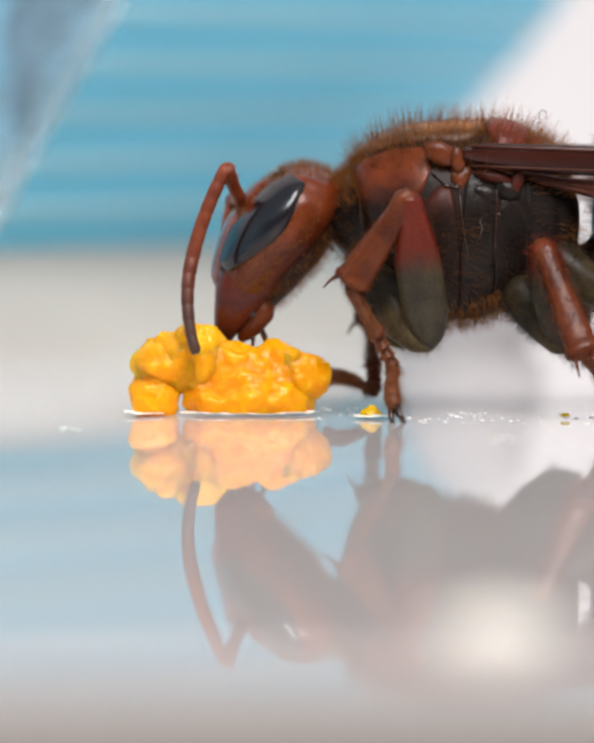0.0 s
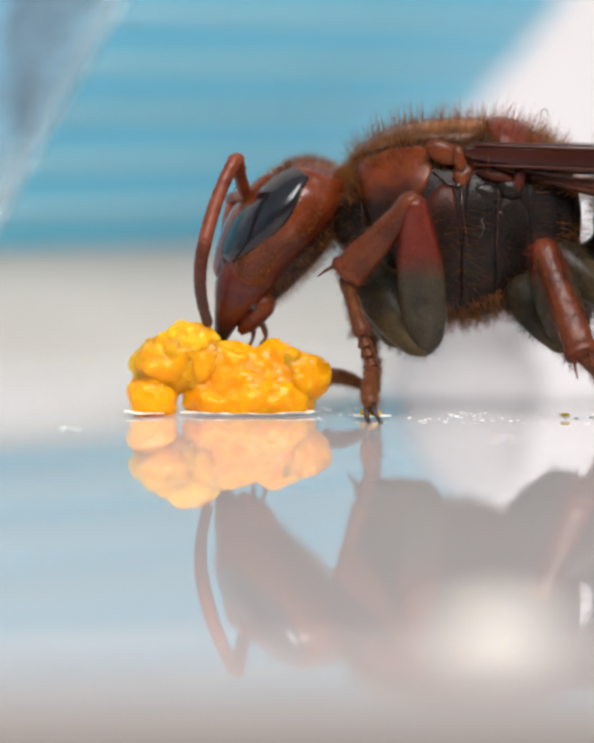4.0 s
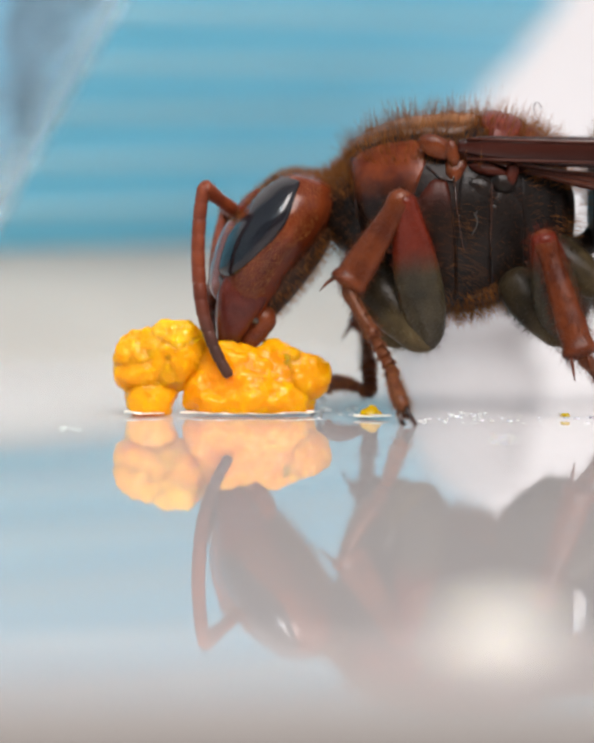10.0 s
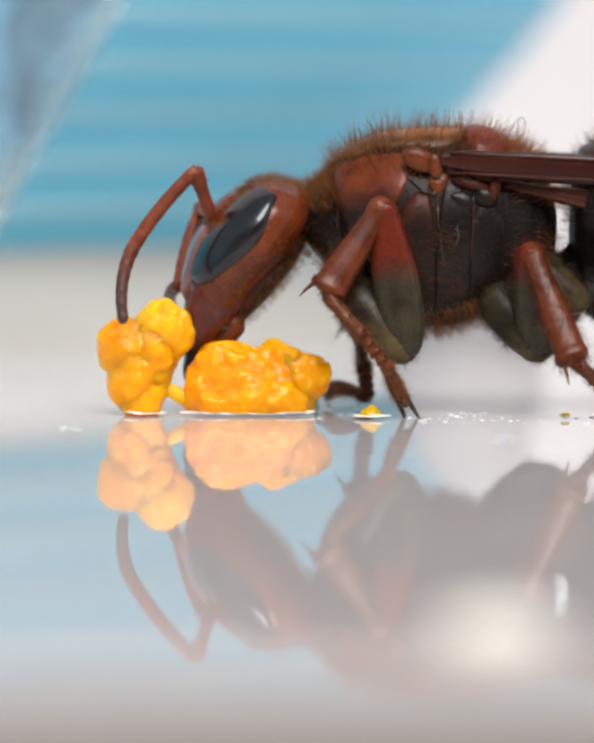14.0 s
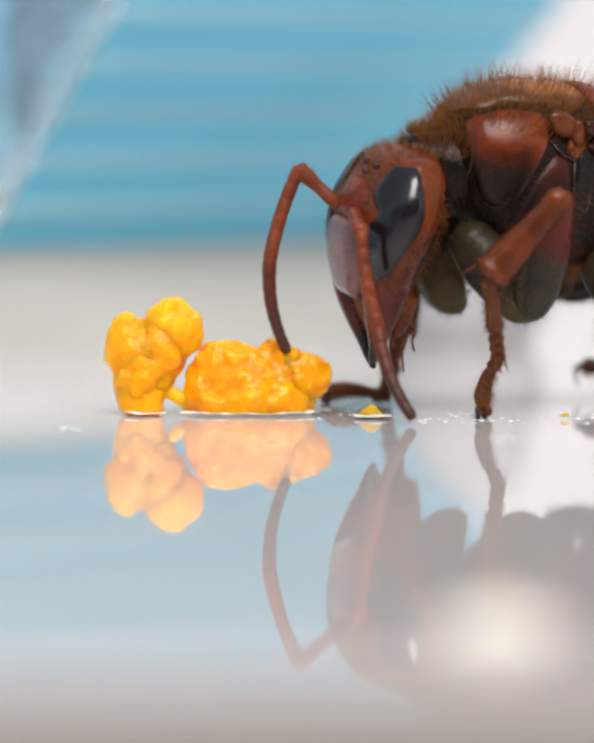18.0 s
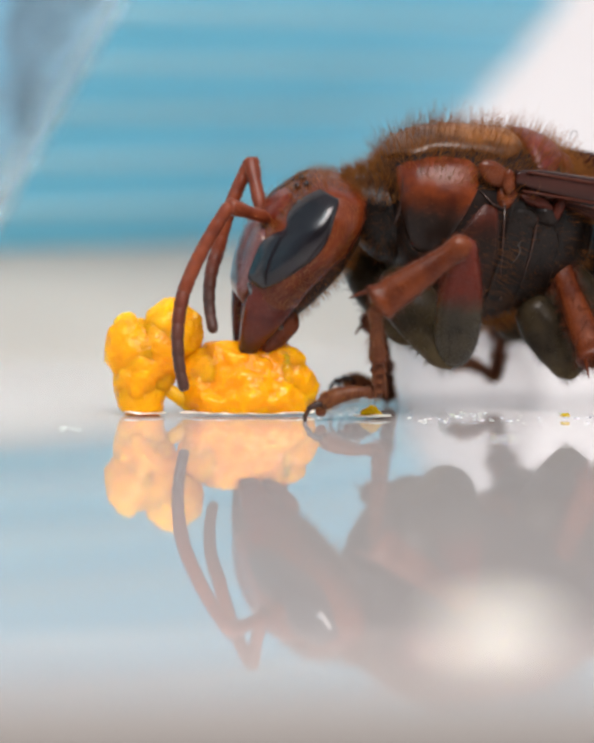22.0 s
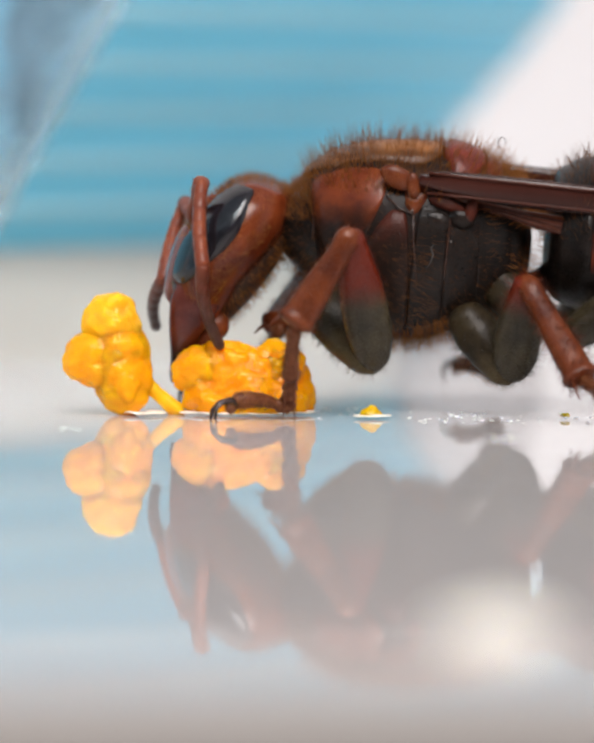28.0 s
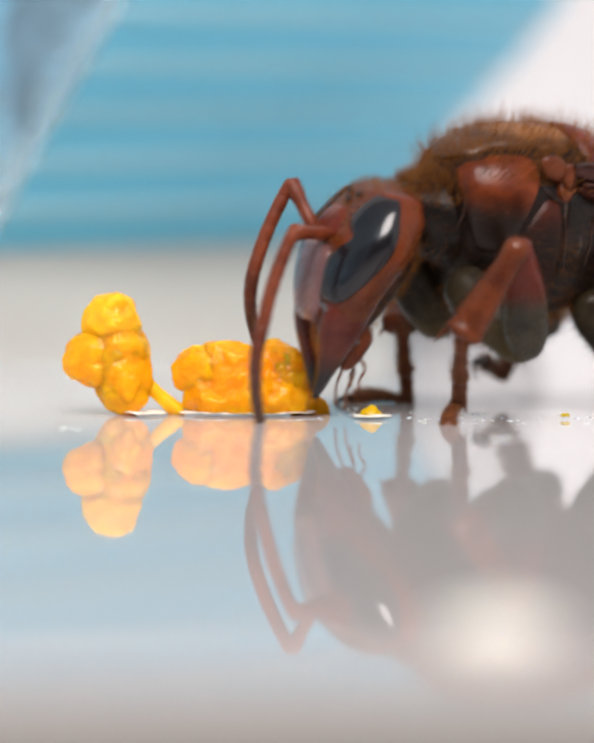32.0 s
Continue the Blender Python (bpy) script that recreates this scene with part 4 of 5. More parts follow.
def build_limb_meshes():
    me = {}
    sc = limb([(-6, 9, -9, 9), (8, 13, -13, 13), (60, 14, -14, 14), (100, 18, -17, 17), (116, 14, -14, 14), (120, 6, -6, 6)])
    me["scape"] = mesh_of("scape", joined(sc, hairs(sc, 60, 9, 0.42, (0, 0, 0.3), lambda p, n: True, 21)), M_ANTENNA)
    me["flagellum"] = mesh_of("flagellum", bead_chain(205, 6, 14.5, 15.5, 7), M_ANTENNA)
    me["flagellum_tip"] = mesh_of("flagellum_tip", bead_chain(205, 6, 15.5, 11.5, 14), M_ANTTIP)
    cx = limb([(-40, 8, -8, 8), (-26, 30, -30, 28), (30, 54, -54, 48), (120, 56, -56, 52), (190, 46, -46, 42), (240, 32, -32, 28), (262, 12, -12, 12)])
    cx = (cx[0] * (1, 1, 0.84), cx[1])
    me["coxa"] = mesh_of("coxa", joined(cx, hairs(cx, 700, 24, 0.4, (0, 0, 0.1), lambda p, n: True, 22)), M_COXA)
    c2 = (cx[0] * (0.86, 0.86, 0.81), cx[1])
    me["mid_coxa"] = mesh_of("mid_coxa", joined(c2, hairs(c2, 600, 22, 0.38, (0, 0, 0.1), lambda p, n: True, 29)), M_COXA)
    fm = limb([(-10, 8, -10, 8), (4, 22, -26, 18), (50, 40, -46, 28), (130, 48, -52, 31), (210, 44, -47, 30), (260, 36, -38, 28), (304, 29, -30, 26), (330, 22, -22, 22), (340, 8, -8, 8)], 24, 2.3)
    me["femur"] = mesh_of("femur", joined(fm, hairs(fm, 700, 15, 0.36, (0, 0, 0.3), lambda p, n: True, 23)), M_FEMUR)
    me["mid_femur"] = mesh_of("mid_femur", joined(((fm[0] * (1.0, 1.0, 0.74)), fm[1]), hairs((fm[0] * (1, 1, 0.74), fm[1]), 700, 24, 0.4, (0, 0, 0.3), lambda p, n: True, 24)), M_FEMUR)
    tb = limb([(-14, 14, -14, 14), (0, 25, -25, 22), (40, 25, -25, 22), (120, 33, -30, 25), (195, 38, -33, 26), (224, 33, -27, 23), (230, 12, -12, 10)], 24, 2.6)
    spur = tube([(30, 0, 205), (44, 0, 240), (48, 0, 262)], [6, 3.5, 0.8], 8)
    me["tibia"] = mesh_of("tibia", joined(tb, spur, hairs(tb, 700, 15, 0.36, (0, 0, 0.6), lambda p, n: True, 25)), M_TIBIA)
    sp2 = tube([(24, -14, 250), (30, -16, 290), (34, -16, 312)], [5, 3.5, 0.8], 8)
    sp3 = tube([(-10, -14, 250), (-8, -16, 286), (-6, -16, 300)], [5, 3.5, 0.8], 8)
    mt = (tb[0] * (0.92, 0.92, 268 / 228), tb[1])
    me["mid_tibia"] = mesh_of("mid_tibia", joined(mt, sp2, sp3, hairs(mt, 800, 26, 0.4, (0, 0, 0.6), lambda p, n: True, 26)), M_TIBIA)
    bt = limb([(-8, 8, -8, 8), (0, 15, -15, 13), (40, 16, -16, 14), (96, 18, -18, 16), (120, 22, -20, 18), (128, 15, -14, 13), (131, 5, -5, 5)], 18)
    lobes = [limb([(q - 5, 6, -6, 6), (q, 10, -10, 10), (q + 12, 16, -14, 14), (q + 21, 19, -15, 16), (q + 25, 8, -8, 8)], 16, 2.1, 12) for q in (130, 152, 174)]
    bristles = [tube([(16, y, z), (34, y * 1.6, z + 24)], [2.6, 0.5], 6) for z in (34, 70, 112, 146, 168, 190) for y in (-9, 9)]
    me["basitarsus"] = mesh_of("basitarsus", joined(bt, *lobes, *bristles, hairs(bt, 260, 17, 0.42, (0, 0, 0.7), lambda p, n: True, 27)), M_TARSUS)
    rows = [(-8, 6), (-2, 11), (8, 14), (20, 16), (26, 11), (34, 12), (56, 15), (86, 17.5), (108, 18), (120, 15), (128, 8)]
    foot = tube([(-17 * math.sin(math.pi * min(1, max(0, z / 150))), 0, z) for z, _ in rows], [r for _, r in rows], 16)
    pv, pf = ball(13, 8, 13, 2)
    me["tarsus"] = mesh_of("tarsus", joined(foot, (pv + (4, 0, 128), pf)), M_TARSUS)
    me["foot_hair"] = mesh_of("foot_hair", hairs(foot, 260, 17, 0.5, (0.7, 0, 0.6), lambda p, n: True, 28), M_HAIR)
    claw = [(-6, 0, 114), (-12, 0, 132), (-8, 0, 150), (8, 0, 165), (28, 0, 168), (46, 0, 160)]
    for k, s in enumerate((-1, 1)):
        p = [(x, s * (7 + 9 * i / 5), z) for i, (x, y, z) in enumerate(claw)]
        me["claw%d" % k] = mesh_of("claw", tube(p, [7.5, 7, 6, 4.6, 2.8, 0.6], 10), M_CLAW)
    return me


MESH = build_limb_meshes()
LABEL = {"scape": "red-brown first joint of the antenna", "flagellum": "ringed red-brown antenna", "flagellum_tip": "dark ringed end of the antenna",
         "coxa": "dark olive-brown hip of the leg", "mid_coxa": "short black hip of the leg", "femur": "olive-black thigh with a red knee", "mid_femur": "olive-black thigh with a red knee", "tibia": "red-brown shin with a spur",
         "mid_tibia": "red-brown shin with spurs", "basitarsus": "brown bristly foot joint", "tarsus": "brown segmented foot with claws"}


def piece(kind):
    ob = new(kind, MESH[kind])
    ob.parent = hornet
    tagged(ob, LABEL[kind])
    if kind == "tarsus":
        for k in (0, 1):
            c = new("claw", MESH["claw%d" % k])
            c.parent = ob
        h = new("foot_hair", MESH["foot_hair"])
        h.parent = ob
    return ob


JOINTS = {}
for side in ("near", "far"):
    JOINTS[side + "_antenna"] = [piece(k) for k in ("scape", "flagellum", "flagellum_tip")]
    JOINTS[side + "_fore"] = [piece(k) for k in ("coxa", "femur", "tibia", "basitarsus", "tarsus")]
    JOINTS[side + "_mid"] = [piece(k) for k in ("mid_coxa", "mid_femur", "mid_tibia", "basitarsus", "tarsus")]
    JOINTS[side + "_hind"] = [piece(k) for k in ("mid_coxa", "mid_femur", "mid_tibia", "basitarsus", "tarsus")]


# ---- how things move: rows of (seconds, across, down) in the view, joined on a common beat ----
WING = [(0, 980, 329), (0.5, 985, 318), (1, 985, 325), (2, 980, 334), (3, 980, 331), (3.5, 983, 326), (5.5, 985, 329), (6, 975, 331), (6.5, 972, 337), (7, 974, 337), (7.5, 972, 341),
        (8, 972, 341), (8.5, 989, 318), (9, 988, 305), (9.5, 975, 306), (10, 969, 314), (11, 965, 320), (12, 948, 335), (13, 937, 341), (14, 933, 343), (16.5, 928, 345), (17, 931, 341)]
WING += [(17.5, 1009, 279), (18, 1236, 274), (18.5, 1220, 325), (19, 1240, 337), (19.5, 1239, 348), (20, 1191, 337), (20.5, 1067, 328), (21, 1067, 341), (21.5, 1096, 369), (22, 1089, 378),
         (22.5, 1063, 348), (23, 1000, 345), (23.5, 928, 351), (24, 928, 357), (24.5, 914, 372), (25, 903, 389), (25.5, 900, 378), (27.5, 885, 394), (28, 887, 384), (28.5, 880, 387)]
WING += [(29, 1070, 276), (29.5, 1089, 251), (30, 1113, 233), (30.5, 1207, 185), (30.7, 1253, 150), (30.8, 1284, 126), (30.9, 1330, 110), (31, 1395, 95), (31.25, 1400, 140), (31.4, 1395, 225), (31.5, 1390, 270), (32, 1215, 365)]
PITCH = [(0, -1), (1, -1), (3, -1.5), (6, 0), (8, -1), (9, -1), (11, -2), (13, 0), (17, -1), (17.5, 4), (18, 5), (19, 4.5), (20, 7), (21, 4.5), (22, 6), (23, 7), (24, 6), (25, 3.5), (28, 3), (28.5, 3),
         (29, 14), (30, 16), (30.5, 20), (31, 22), (31.5, 6), (32, 3)]
YAW = [(0, 0), (17, 0), (17.5, 9), (18, 28), (19, 24), (20, 21), (20.5, 15), (21, 16), (22, 20), (22.5, 13), (23, 9), (24, 4), (25, 1), (28.5, 0), (29, 16), (30, 19), (30.5, 20), (31, 20), (31.5, 42), (32, 32)]
ROLL = [(0, 0), (17, 0), (18, 10), (22, 12), (23, 9), (25, 6), (28, 4), (29, 9), (30, 10), (32, 10)]
HEAD_AT = [(0, 600, 491), (1, 605, 489), (2, 606, 495), (3, 610, 490), (5.5, 602, 462), (6, 590, 469), (7, 600, 478), (8, 600, 484), (8.5, 614, 472), (9, 602, 478),
           (10, 591, 508), (11, 578, 508), (12, 549, 522), (12.5, 552, 511), (13, 541, 511), (14, 534, 519), (17, 546, 525), (17.5, 617, 433), (18, 826, 462),
           (18.5, 788, 497), (19, 806, 499), (19.5, 796, 496)]
HEAD_AT += [(20, 747, 462), (20.5, 615, 440), (21, 635, 485), (21.5, 661, 521), (22, 645, 510), (22.5, 597, 444), (23, 572, 458), (23.5, 499, 462), (24, 517, 480), (24.5, 506, 506), (25, 500, 526), (25.5, 492, 517),
         (27.5, 493, 539), (28, 496, 519), (28.5, 492, 524), (29, 645, 366), (29.5, 665, 339), (30, 674, 298), (30.5, 762, 204), (30.7, 815, 156), (30.8, 846, 132), (30.9, 897, 116), (31, 976, 96), (31.25, 975, 165),
         (31.4, 966, 325), (31.5, 975, 400), (32, 768, 536)]
HEAD_TURN = [(0, -2, -6, 6), (1, -2, -6, 5), (2, -3, -8, 6), (3, -5, -6, 6), (5.5, 0, -2, 2), (6, 0, -2, 2), (7, -6, -1, 2), (8, -4, 1, 2), (8.5, -4, 1, 2),
           (9, 0, -2, -2), (10, 2, -10, -2), (11, 5, -9, -2), (12, 4, -8, 1), (12.5, 4, -8, 1), (13, 4, -6, 4), (14, 2, -7, 5), (17, -4, -6, 3), (17.5, 2, -4, 4),
           (18, 20, -30, 11), (18.5, 16, -10, 12), (19, 16, -10, 12), (19.5, 16, -10, 12)]
HEAD_TURN += [(20, 9, 2, 9), (20.5, 10, -6, 11), (21, 13, -16, 13), (21.5, 13, -16, 13), (22, 9, -8, 14), (22.5, 9, -8, 14), (23, 4, -4, 9), (23.5, 4, -4, 9),
           (24, 0, -6, 7), (24.5, 0, -6, 7), (25, 2, -10, 5), (25.5, 2, -10, 5), (27.5, 0, -9, 1), (28, 0, -9, 1), (28.5, 0, -9, 1), (29, 16, -7, 6),
           (29.5, 16, -7, 6), (30, 16, -2, 11), (30.5, 18, -1, 8), (31, 8, 4, 9), (31.5, 34, -26, 9), (32, 20, -16, 7)]

NEAR_ANTENNA = [
    [(0, 477, 355), (0.5, 506, 347), (1, 514, 345), (2, 508, 360), (3, 517, 355), (5.5, 468, 304), (6, 435, 390), (6.5, 453, 338), (7, 450, 320), (7.5, 420, 338), (8, 505, 340), (9, 490, 398), (10, 430, 395), (11, 460, 363), (11.5, 386, 376), (12, 400, 370), (12.5, 410, 328), (13, 410, 350), (14, 413, 360),
     (17, 430, 365), (17.5, 545, 280), (18, 762, 490), (18.5, 722, 482), (19, 705, 465), (20, 609, 350), (21, 539, 470), (22, 484, 435), (23, 405, 365), (24, 349, 385), (25, 344, 415), (28, 426, 384), (28.5, 420, 396),
     (29, 604, 290), (30, 634, 235), (30.5, 709, 120), (31, 880, -50), (31.5, 1000, 405), (32, 620, 490)],
    [(0, 400, 560), (0.5, 458, 555), (1, 475, 560), (2, 460, 560), (3, 490, 560), (5.5, 347, 434), (6, 395, 610), (6.5, 371, 482), (7, 330, 540), (7.5, 338, 530), (8, 465, 560), (9, 490, 600), (10, 420, 620), (11, 405, 600), (11.5, 313, 555), (12, 300, 600), (12.5, 265, 458), (13, 260, 520), (14, 260, 545),
     (17, 290, 540), (17.5, 545, 430), (18, 800, 700), (18.5, 640, 660), (19, 620, 680), (20, 470, 560), (21, 530, 700), (22, 375, 640), (23, 325, 600), (24, 265, 610), (25, 285, 640), (28, 428, 562), (28.5, 424, 572),
     (29, 594, 520), (30, 584, 450), (30.5, 624, 270), (31, 770, 70), (31.5, 985, 580), (32, 550, 700)],
    [(0, 413, 742), (0.5, 530, 724), (1, 515, 740), (2, 510, 740), (3, 520, 735), (5.5, 318, 603), (6, 450, 805), (6.5, 386, 690), (7, 347, 672), (7.5, 347, 724), (8, 495, 735), (9, 565, 812), (10, 490, 815), (11, 462, 750), (11.5, 323, 772), (12, 315, 778), (12.5, 227, 651), (13, 237, 685), (14, 260, 675),
     (17, 300, 640), (17.5, 600, 620), (18, 870, 880), (18.5, 579, 834), (19, 635, 865), (20, 469, 735), (21, 594, 885), (22, 389, 820), (23, 372, 758), (24, 284, 800), (25, 324, 830), (28, 465, 730), (28.5, 450, 740),
     (29, 644, 705), (30, 599, 640), (30.5, 564, 390), (31, 735, 220), (31.5, 1010, 690), (32, 550, 895)]]
FAR_ANTENNA = [
    [(0, 492, 425), (3, 500, 420), (6, 480, 430), (8, 495, 425), (10, 480, 445), (11, 470, 450), (12, 415, 440), (13, 430, 430), (14, 425, 440), (17, 440, 455), (17.5, 510, 300), (18, 620, 345), (18.5, 603, 347), (19, 645, 320),
     (20, 564, 335), (21, 514, 355), (22, 529, 340), (23, 440, 320), (24, 409, 335), (25, 399, 425), (28, 392, 430), (28.5, 392, 430), (29, 534, 200), (30, 564, 130), (30.5, 589, 25), (31, 740, -20), (31.5, 734, 380), (32, 615, 385)],
    [(0, 480, 560), (3, 490, 560), (6, 460, 560), (8, 470, 570), (10, 455, 590), (11, 440, 590), (12, 350, 600), (13, 365, 600), (14, 380, 600), (17, 420, 590), (17.5, 430, 420), (18, 560, 580), (18.5, 506, 530), (19, 530, 540),
     (20, 455, 540), (21, 445, 590), (22, 445, 570), (23, 335, 500), (24, 244, 450), (25, 330, 640), (28, 345, 590), (28.5, 345, 590), (29, 424, 260), (30, 454, 320), (30.5, 499, 230), (31, 594, 130), (31.5, 729, 560), (32, 515, 620)],
    [(0, 480, 690), (3, 490, 690), (6, 460, 690), (8, 460, 700), (10, 460, 720), (11, 440, 720), (12, 320, 700), (13, 345, 650), (14, 365, 650), (17, 410, 700), (17.5, 455, 500), (18, 605, 738), (18.5, 531, 709), (19, 515, 698),
     (20, 435, 725), (21, 475, 740), (22, 450, 695), (23, 297, 620), (24, 204, 590), (25, 325, 760), (28, 330, 690), (28.5, 335, 700), (29, 424, 392), (30, 442, 460), (30.5, 494, 415), (31, 544, 285), (31.5, 794, 790), (32, 550, 735)]]
# legs: hip, knee, ankle, foot joint, claw
NEAR_FORE = [
    [(0, 905, 728), (3, 905, 735), (6, 890, 742), (8, 890, 748), (9, 915, 722), (11, 895, 735), (13, 860, 755), (17, 855, 750), (17.5, 900, 670), (18, 1125, 685), (19, 1110, 750), (20, 1030, 735), (21, 935, 745), (22, 955, 765),
     (23, 880, 725), (24, 815, 745), (25, 805, 785), (28, 790, 775), (28.5, 790, 775), (29, 880, 670), (30, 895, 645), (30.5, 985, 530), (31, 1110, 420), (31.5, 1260, 620), (32, 1110, 750)],
    [(0, 862, 415), (1, 885, 420), (2, 875, 425), (3, 890, 430), (6, 840, 410), (7, 830, 408), (8, 820, 420), (9, 885, 402), (10, 850, 415), (11, 865, 420), (12, 840, 430), (13, 822, 422), (14, 808, 425), (17, 840, 420),
     (17.5, 845, 380), (18, 1185, 415), (19, 1212, 485), (20, 1134, 455), (21, 930, 490), (22, 980, 515), (23, 740, 485), (24, 714, 488), (25, 729, 490), (28, 740, 495), (28.5, 740, 495), (29, 814, 520), (30, 814, 528), (30.5, 979, 328),
     (31, 895, 230), (31.5, 1234, 480), (32, 1095, 518)],
    [(0, 740, 605), (1, 738, 590), (2, 738, 602), (3, 738, 580), (6, 710, 600), (7, 712, 602), (8, 712, 600), (9, 738, 592), (10, 730, 615), (11, 728, 610), (12, 705, 612), (13, 688, 610), (14, 690, 622), (17, 680, 595),
     (17.5, 725, 580), (18, 1015, 608), (19, 1010, 622), (20, 925, 592), (21, 755, 648), (22, 785, 655), (23, 612, 690), (24, 612, 700), (25, 612, 697), (28, 620, 692), (28.5, 620, 692), (29, 684, 720), (30, 690, 725), (30.5, 790, 482),
     (31, 770, 330), (31.5, 1144, 650), (32, 970, 725)],
    [(0, 832, 778), (1, 796, 786), (2, 801, 795), (3, 784, 786), (6, 796, 786), (7, 835, 744), (8, 806, 778), (9, 823, 778), (10, 826, 778), (11, 814, 768), (12, 809, 769), (13, 792, 769), (14, 815, 769), (17, 772, 786),
     (17.5, 835, 765), (18, 1052, 760), (19, 1062, 765), (20, 960, 768), (21, 725, 835), (22, 800, 828), (23, 600, 860), (24, 605, 868), (25, 600, 872), (28, 608, 862), (28.5, 608, 862), (29, 640, 850), (30, 645, 852), (30.5, 745, 618),
     (31, 690, 490), (31.5, 1100, 850), (32, 968, 850)],
    [(0, 838, 866), (1, 789, 862), (2, 792, 862), (3, 772, 862), (6, 818, 867), (7, 890, 811), (8, 835, 866), (9, 835, 870), (10, 855, 870), (11, 851, 864), (12, 835, 867), (13, 835, 867), (14, 851, 845), (17, 800, 862),
     (17.5, 880, 830), (18, 1026, 862), (19, 1016, 871), (20, 919, 848), (21, 610, 866), (22, 665, 866), (23, 473, 858), (24, 483, 858), (25, 485, 858), (28, 490, 858), (28.5, 490, 858), (29, 503, 856), (30, 508, 856), (30.5, 614, 692),
     (31, 540, 525), (31.5, 990, 900), (32, 950, 918)]]
FAR_FORE = [
    [(0, 860, 720), (17, 830, 720), (17.5, 850, 660), (18, 960, 660), (19, 950, 690), (20, 900, 690), (22, 880, 730), (23, 790, 700), (25, 740, 720), (28.5, 740, 720), (29, 790, 610), (30, 800, 590), (30.5, 890, 560), (31, 1050, 430), (31.5, 1000, 620), (32, 930, 700)],
    [(0, 845, 500), (17, 820, 500), (17.5, 830, 480), (18, 880, 520), (19, 870, 560), (20, 870, 560), (22, 840, 560), (23, 700, 560), (24, 625, 570), (25, 650, 580), (28.5, 650, 580), (29, 705, 488), (30, 700, 485), (30.5, 712, 495), (31, 890, 235), (31.5, 900, 560), (32, 860, 560)],
    [(0, 785, 690), (3, 785, 700), (7, 785, 700), (14, 760, 700), (17, 775, 690), (17.5, 745, 650), (18, 845, 700), (19, 850, 690), (20, 840, 665), (22, 800, 690), (23, 782, 700), (24, 545, 690), (25, 585, 690), (28.5, 592, 690), (29, 575, 690), (30, 575, 688), (30.5, 580, 690), (31, 772, 335), (31.5, 868, 690), (32, 848, 690)],
    [(0, 790, 828), (8, 785, 826), (11, 780, 832), (14, 775, 840), (17, 775, 835), (17.5, 780, 838), (18, 810, 838), (19, 820, 838), (20, 815, 840), (21, 815, 836), (22, 822, 838), (23, 822, 842), (24, 500, 800), (28.5, 540, 800), (29, 545, 795), (30, 545, 795), (30.5, 545, 795), (31, 692, 488), (31.5, 850, 852), (32, 860, 848)],
    [(0, 692, 802), (8, 690, 802), (11, 695, 825), (14, 698, 830), (17, 698, 830), (17.5, 695, 840), (18, 690, 838), (19, 690, 832), (20, 690, 838), (21, 735, 815), (22, 735, 812), (23, 722, 850), (24, 372, 812), (28.5, 372, 825), (29, 375, 825), (30, 375, 825), (30.5, 377, 825), (31, 560, 522), (31.5, 715, 845), (32, 715, 850)]]
NEAR_MID = [
    [(0, 1145, 522), (1, 1150, 520), (3, 1148, 522), (6, 1142, 525), (8, 1138, 530), (9, 1158, 502), (11, 1136, 502), (12, 1122, 512), (13, 1118, 527), (17, 1118, 537), (17.5, 1178, 502), (18, 1370, 470), (19, 1330, 500), (20, 1275, 500), (21, 1186, 498), (22, 1172, 505),
     (23, 1152, 526), (24, 1112, 552), (25, 1108, 580), (28, 1112, 598), (28.5, 1110, 600), (29, 1218, 526), (30, 1250, 497), (30.5, 1330, 500), (31, 1440, 440), (31.5, 1420, 560), (32, 1300, 560)],
    [(0, 1240, 755), (6, 1235, 760), (9, 1240, 750), (12, 1215, 765), (17, 1220, 770), (17.5, 1250, 740), (18, 1400, 700), (20, 1340, 740), (21, 1262, 750), (22, 1262, 765), (23, 1238, 750), (24, 1215, 770), (25, 1225, 790), (28, 1235, 805), (28.5, 1235, 805), (29, 1265, 780), (30, 1280, 760), (31, 1480, 680), (32, 1380, 780)],
    [(0, 1320, 850), (17, 1320, 850), (18, 1420, 850), (22, 1340, 850), (28, 1320, 860), (30, 1340, 860), (31, 1500, 850), (32, 1440, 860)],
    [(0, 1440, 890), (17, 1440, 890), (18, 1540, 890), (22, 1460, 890), (28, 1440, 890), (30, 1460, 890), (31, 1600, 890), (32, 1560, 890)]]
